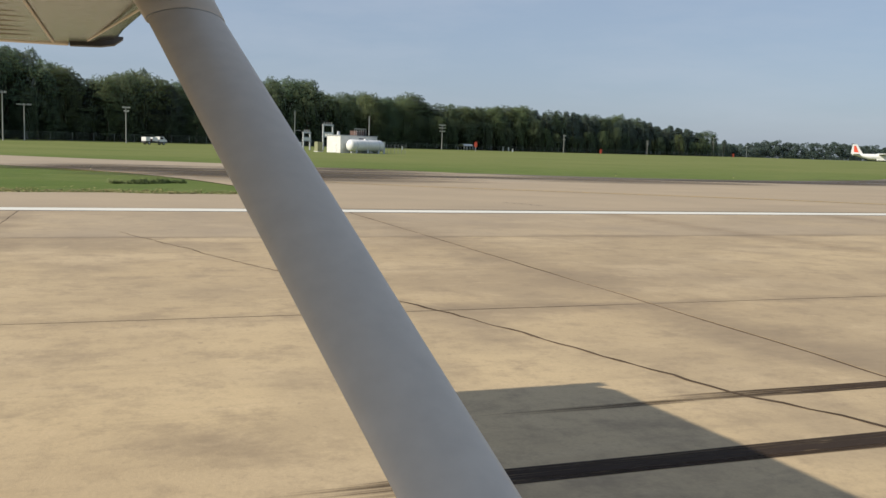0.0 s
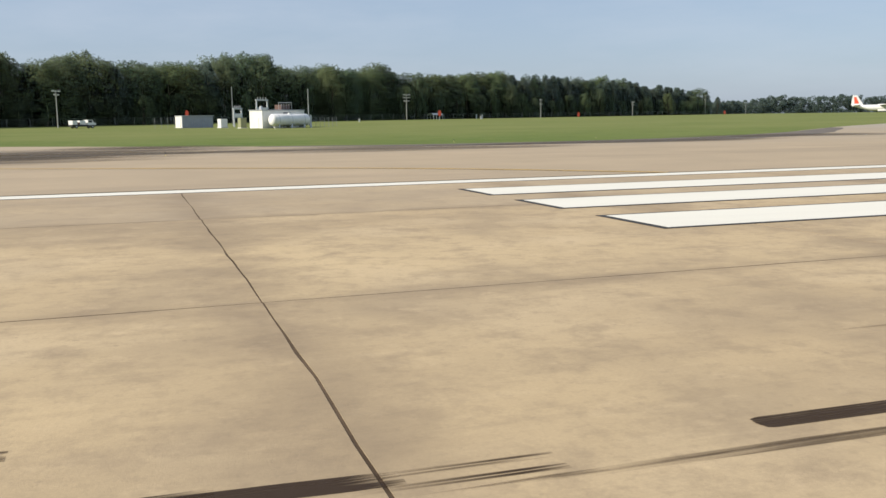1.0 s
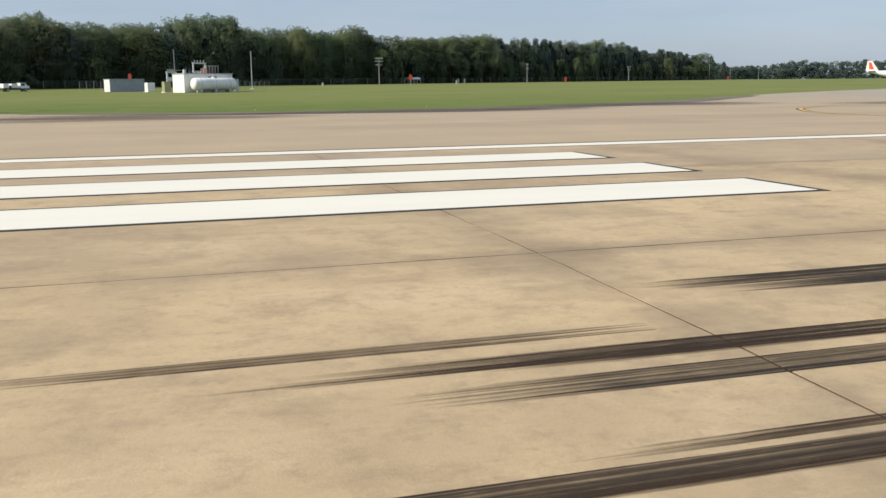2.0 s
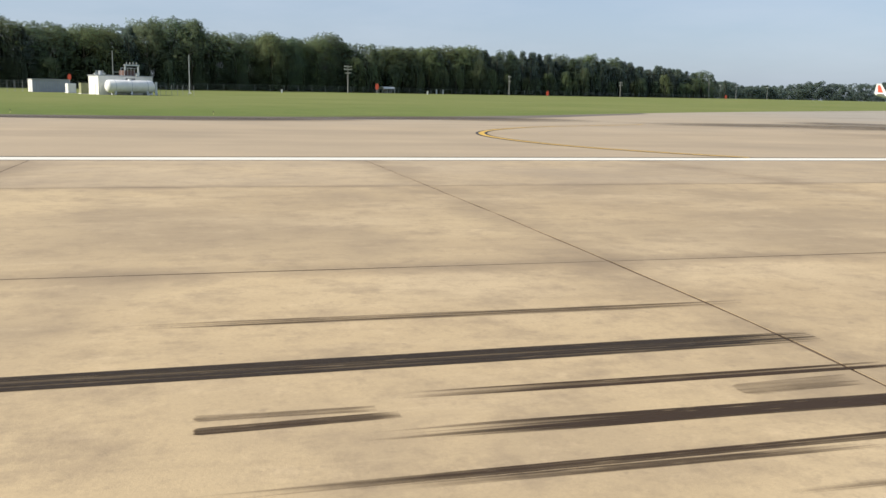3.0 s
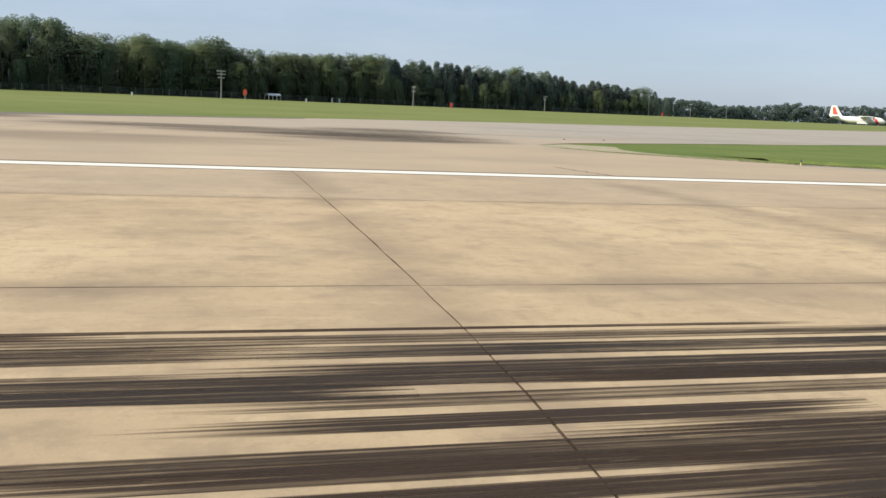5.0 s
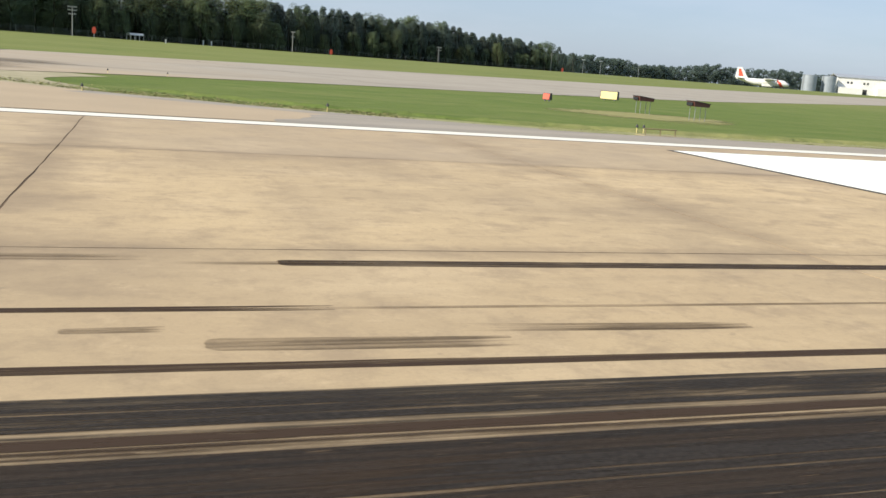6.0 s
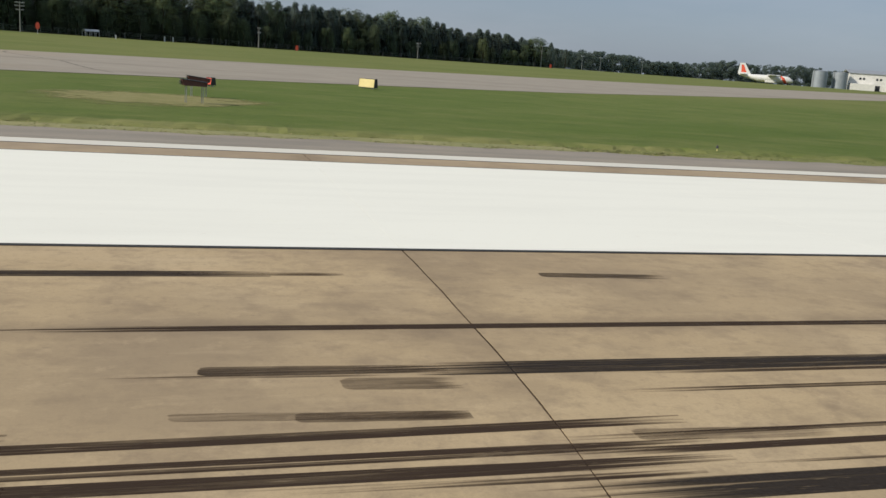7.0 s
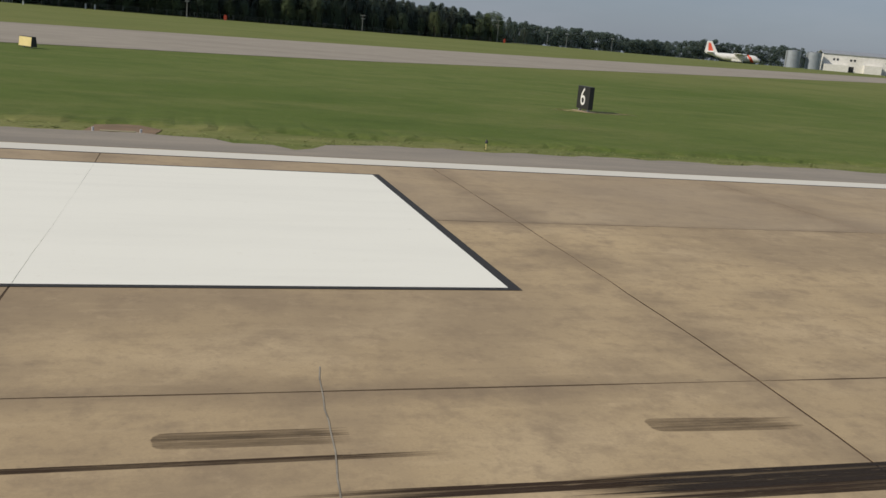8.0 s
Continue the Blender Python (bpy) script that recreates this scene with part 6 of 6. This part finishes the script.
part("roof", loft([[(-0.8, -0.8, 12.6), (78.8, -0.8, 12.6), (78.8, -0.8, 12.9), (-0.8, -0.8, 12.9)], [(-0.8, 22.5, 15.4), (78.8, 22.5, 15.4), (78.8, 22.5, 15.8), (-0.8, 22.5, 15.8)], [(-0.8, 45.8, 12.6), (78.8, 45.8, 12.6), (78.8, 45.8, 12.9), (-0.8, 45.8, 12.9)]]), ROOF_GREY, hangar)
for x in (7, 9.6, 19, 21.6, 44, 46.6, 60):
    w = part("window", boxed(x, x + 1.5, -0.12, 0.0, 8.0, 9.6), GLASS_DARK, hangar)
part("lean_to", boxed(0.4, 18, -7, 0, -0.5, 5.0, bevel=0.05), WHITE_WALL, hangar, "low white lean-to")
part("lean_to", boxed(29, 41, -7, 0, -0.5, 6.0, bevel=0.05), WHITE_WALL, hangar, "low white lean-to")
part("door", boxed(18.6, 22.4, -0.15, 0, 0, 4.2), DARK_STEEL, hangar)
for k in range(25):
    part("rib", boxed(0.5 + 3.2 * k, 0.7 + 3.2 * k, -0.08, 0, 0, 12.5), WHITE_STEEL, hangar)


def flood_pole(at, high, label):
    p = thing("floodlight_pole", at, label, "floodlight pole", "far floodlight poles")
    part("pole", rodded((0, 0, -0.3), (0, 0, high), 0.14, 0.09, 8), GREY_STEEL, p)
    part("bar", boxed(-1.2, 1.2, -0.08, 0.08, high - 0.08, high + 0.08), GREY_STEEL, p)
    for x in (-0.9, 0.0, 0.9):
        part("lamp", boxed(x - 0.28, x + 0.28, -0.25, 0.2, high + 0.1, high + 0.5, bevel=0.04), PALE_STEEL, p)
    return p


for x, y in ((276, 585), (292, 590), (345, 630)):
    flood_pole((x, y, gz(y)), 8.8, "pale steel floodlight pole on the far airfield")


# ---- the high-wing aircraft from whose cabin the view begins ----
own = thing("high_wing_aircraft", (-148.7, 0.07, 0.0), "white high-wing light aircraft wing with its strut and wheel", "aircraft")
base = Vector((-148.7, 0.07, 0.0))


def airfoil(y, lead, chord, z):
    """A wing section, nose towards +x."""
    up = ((0, 0), (0.02, 0.035), (0.10, 0.075), (0.30, 0.095), (0.60, 0.065), (1.0, 0.004))
    low = ((0.85, -0.005), (0.60, -0.012), (0.30, -0.022), (0.10, -0.024), (0.02, -0.015))
    return [(lead - a * chord - base.x, y - base.y, z + (b + 0.038 * (1 - a)) * chord) for a, b in (*up, *low)]


wing = part("wing", loft([airfoil(-0.62, -148.55, 1.45, 2.02), airfoil(2.0, -148.55, 1.52, 2.06), airfoil(3.1, -148.61, 1.44, 2.08), airfoil(3.97, -148.69, 1.34, 2.095)]), WING_SHADED, own)
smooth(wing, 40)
tip = part("wing_tip", loft([airfoil(3.97, -148.69, 1.34, 2.095), airfoil(4.30, -148.71, 1.28, 2.10), airfoil(4.50, -148.86, 1.00, 2.105)]), WING_SHADED, own)
smooth(tip, 50)
fairing = [[(x - base.x, y - base.y, z) for y, z in ((4.42, 2.100 + lift), (4.50, 2.100 + lift), (4.52, 2.16), (4.42, 2.16))] for x, lift in ((-148.955, 0.0), (-148.80, 0.004), (-148.73, 0.016), (-148.685, 0.05))]
part("tip_fairing", loft(fairing), DARK_STEEL, own, "dark fairing under the wing tip")
part("tip_edge", boxed(-150.0 - base.x, -148.96 - base.x, 4.44 - base.y, 4.52 - base.y, 2.104, 2.14, bevel=0.008), STRUT_WHITE, own, "off-white edge of the wing tip")
# rounded beads pressed into the skin, each a little different
rng = random.Random(8)
for k in range(8):
    y = 2.62 + 0.21 * k + rng.uniform(-0.03, 0.03)
    a, b = Vector((-149.06 + rng.uniform(-0.03, 0.03), y, 2.092 + 0.018 * (y - 2.75))) - base, Vector((-149.95, y + rng.uniform(-0.03, 0.03), 2.076 + 0.018 * (y - 2.75))) - base
    part("bead", rodded(a, b, 0.012, rng.uniform(0.018, 0.03), 8), WING_SHADED, wing)
for a, b in (((-149.03, 2.2, 2.066), (-149.03, 4.35, 2.103)), ((-148.62, 2.55, 2.083), (-148.86, 4.25, 2.113))):
    part("skin_seam", rodded(Vector(a) - base, Vector(b) - base, 0.005, 0.006, 8), STRUT_WHITE, wing)


def strut_ring(p, chord, thick, n=20):
    """A streamlined section, chord along x, across the strut's run."""
    across = Vector((0.0, -0.533, 0.846))
    out = []
    for i in range(n):
        a = 2 * math.pi * i / n
        c = math.cos(a)
        out.append(p + Vector((chord / 2 * c, 0, 0)) + across * (thick / 2 * math.sin(a) * (1.0 if c > 0 else 1.0 + 0.25 * c)))
    return out


low, high = Vector((-148.232, -0.35, 0.844)) - base, Vector((-148.636, 1.49, 2.004)) - base
strut = part("strut", loft([strut_ring(low.lerp(high, k / 6) + Vector((0.0085 * (1 - k / 6), 0, 0)), 0.172 - 0.020 * (1 - k / 6), 0.066) for k in range(7)]), STRUT_WHITE, own, "smooth off-white wing strut")
smooth(strut, 50)
cuff = [strut_ring(low.lerp(high, k), c, h) for k, c, h in ((0.8855, 0.172, 0.066), (0.8865, 0.177, 0.0705), (0.93, 0.186, 0.078), (0.965, 0.21, 0.10), (1.0, 0.27, 0.14), (1.04, 0.36, 0.2))]
smooth(part("cuff_seam", loft([strut_ring(low.lerp(high, k), 0.1745, 0.0682) for k in (0.8842, 0.8855)]), GREY_STEEL, own), 50)
smooth(part("strut_cuff", loft(cuff), STRUT_WHITE, own), 50)
part("gear_leg", loft([[(x + dx, y, z + dz) for dx, dz in ((-0.05, -0.015), (0.05, -0.015), (0.05, 0.015), (-0.05, 0.015))] for x, y, z in ((0.46, -0.42, 0.86), (0.2, -0.2, 0.55), (-0.1, 0.0, 0.22))]), WING_SHADED, own)
wheel = part("wheel", rodded((-0.1, -0.02, 0.21), (-0.1, 0.14, 0.21), 0.21, 0.21, 24), TYRE, own)
part("rim", rodded((-0.1, -0.03, 0.21), (-0.1, 0.15, 0.21), 0.10, 0.10, 18), PALE_STEEL, wheel)

# ---- runway slabs, one by one along the stretch that is rolled over ----
rng = random.Random(77)


def slab_mesh(k, r, x, y):
    """A slab between joints k and k + 1, with slightly worn and crooked edges."""
    y0, y1 = JOINT_Y + r * SLAB + 0.006, JOINT_Y + (r + 1) * SLAB - 0.006
    n = 12
    rows = [y0 + (y1 - y0) * i / n for i in range(n + 1)]
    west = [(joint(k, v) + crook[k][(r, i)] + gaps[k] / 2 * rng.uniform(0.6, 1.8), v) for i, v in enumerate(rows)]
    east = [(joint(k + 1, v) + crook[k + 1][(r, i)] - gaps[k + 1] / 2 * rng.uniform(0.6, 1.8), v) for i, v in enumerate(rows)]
    south = [(west[0][0] + (east[0][0] - west[0][0]) * i / 8, y0 + rng.uniform(0, 0.012)) for i in range(1, 8)]
    north = [(east[-1][0] + (west[-1][0] - east[-1][0]) * i / 8, y1 - rng.uniform(0, 0.012)) for i in range(1, 8)]
    rim = [(a - x, b - y) for a, b in (*west[::-1], *south, *east, *north)]
    q = len(rim)
    vs = [(a, b, 0) for a, b in rim] + [(a, b, -0.1) for a, b in rim]
    return raw("slab", vs, [list(range(q))] + [(i, i + q, (i + 1) % q + q, (i + 1) % q) for i in range(q)])


FIRST, LAST = -26, 16
gaps = {k: rng.choice((0.013, 0.016, 0.018)) for k in range(-90, 90)}
gaps.update({-19: 0.034, -18: 0.028, -11: 0.026, -8: 0.028, -3: 0.026, 4: 0.026, 6: 0.023, -17: 0.020, -10: 0.019, -2: 0.020, 0: 0.018, 1: 0.018})
crook = {k: {(r, i): rng.uniform(-0.010, 0.010) for r in range(-3, 3) for i in range(13)} for k in range(FIRST, LAST + 1)}
for k in range(FIRST, LAST):
    for r in range(-3, 3):
        x, y = JOINT_X + (k + 0.5) * SLAB, JOINT_Y + (r + 0.5) * SLAB
        part("slab", slab_mesh(k, r, x, y), CONCRETE, runway).location = (x, y, 0)
vs, fs = [], []
for k in (*range(-81, FIRST), *range(LAST, 81)):
    for r in range(-3, 3):
        x0, x1 = JOINT_X + k * SLAB + 0.01, JOINT_X + (k + 1) * SLAB - 0.01
        y0, y1 = JOINT_Y + r * SLAB + 0.007, JOINT_Y + (r + 1) * SLAB - 0.007
        n = len(vs)
        vs += [(x0, y0, 0), (x1, y0, 0), (x1, y1, 0), (x0, y1, 0), (x0, y0, -0.2), (x1, y0, -0.2), (x1, y1, -0.2), (x0, y1, -0.2)]
        fs += [(n, n + 1, n + 2, n + 3), (n, n + 4, n + 5, n + 1), (n + 1, n + 5, n + 6, n + 2), (n + 2, n + 6, n + 7, n + 3), (n + 3, n + 7, n + 4, n)]
tagged(part("slabs_beyond", raw("slabs_beyond", vs, fs), CONCRETE, runway), kind="stuff")
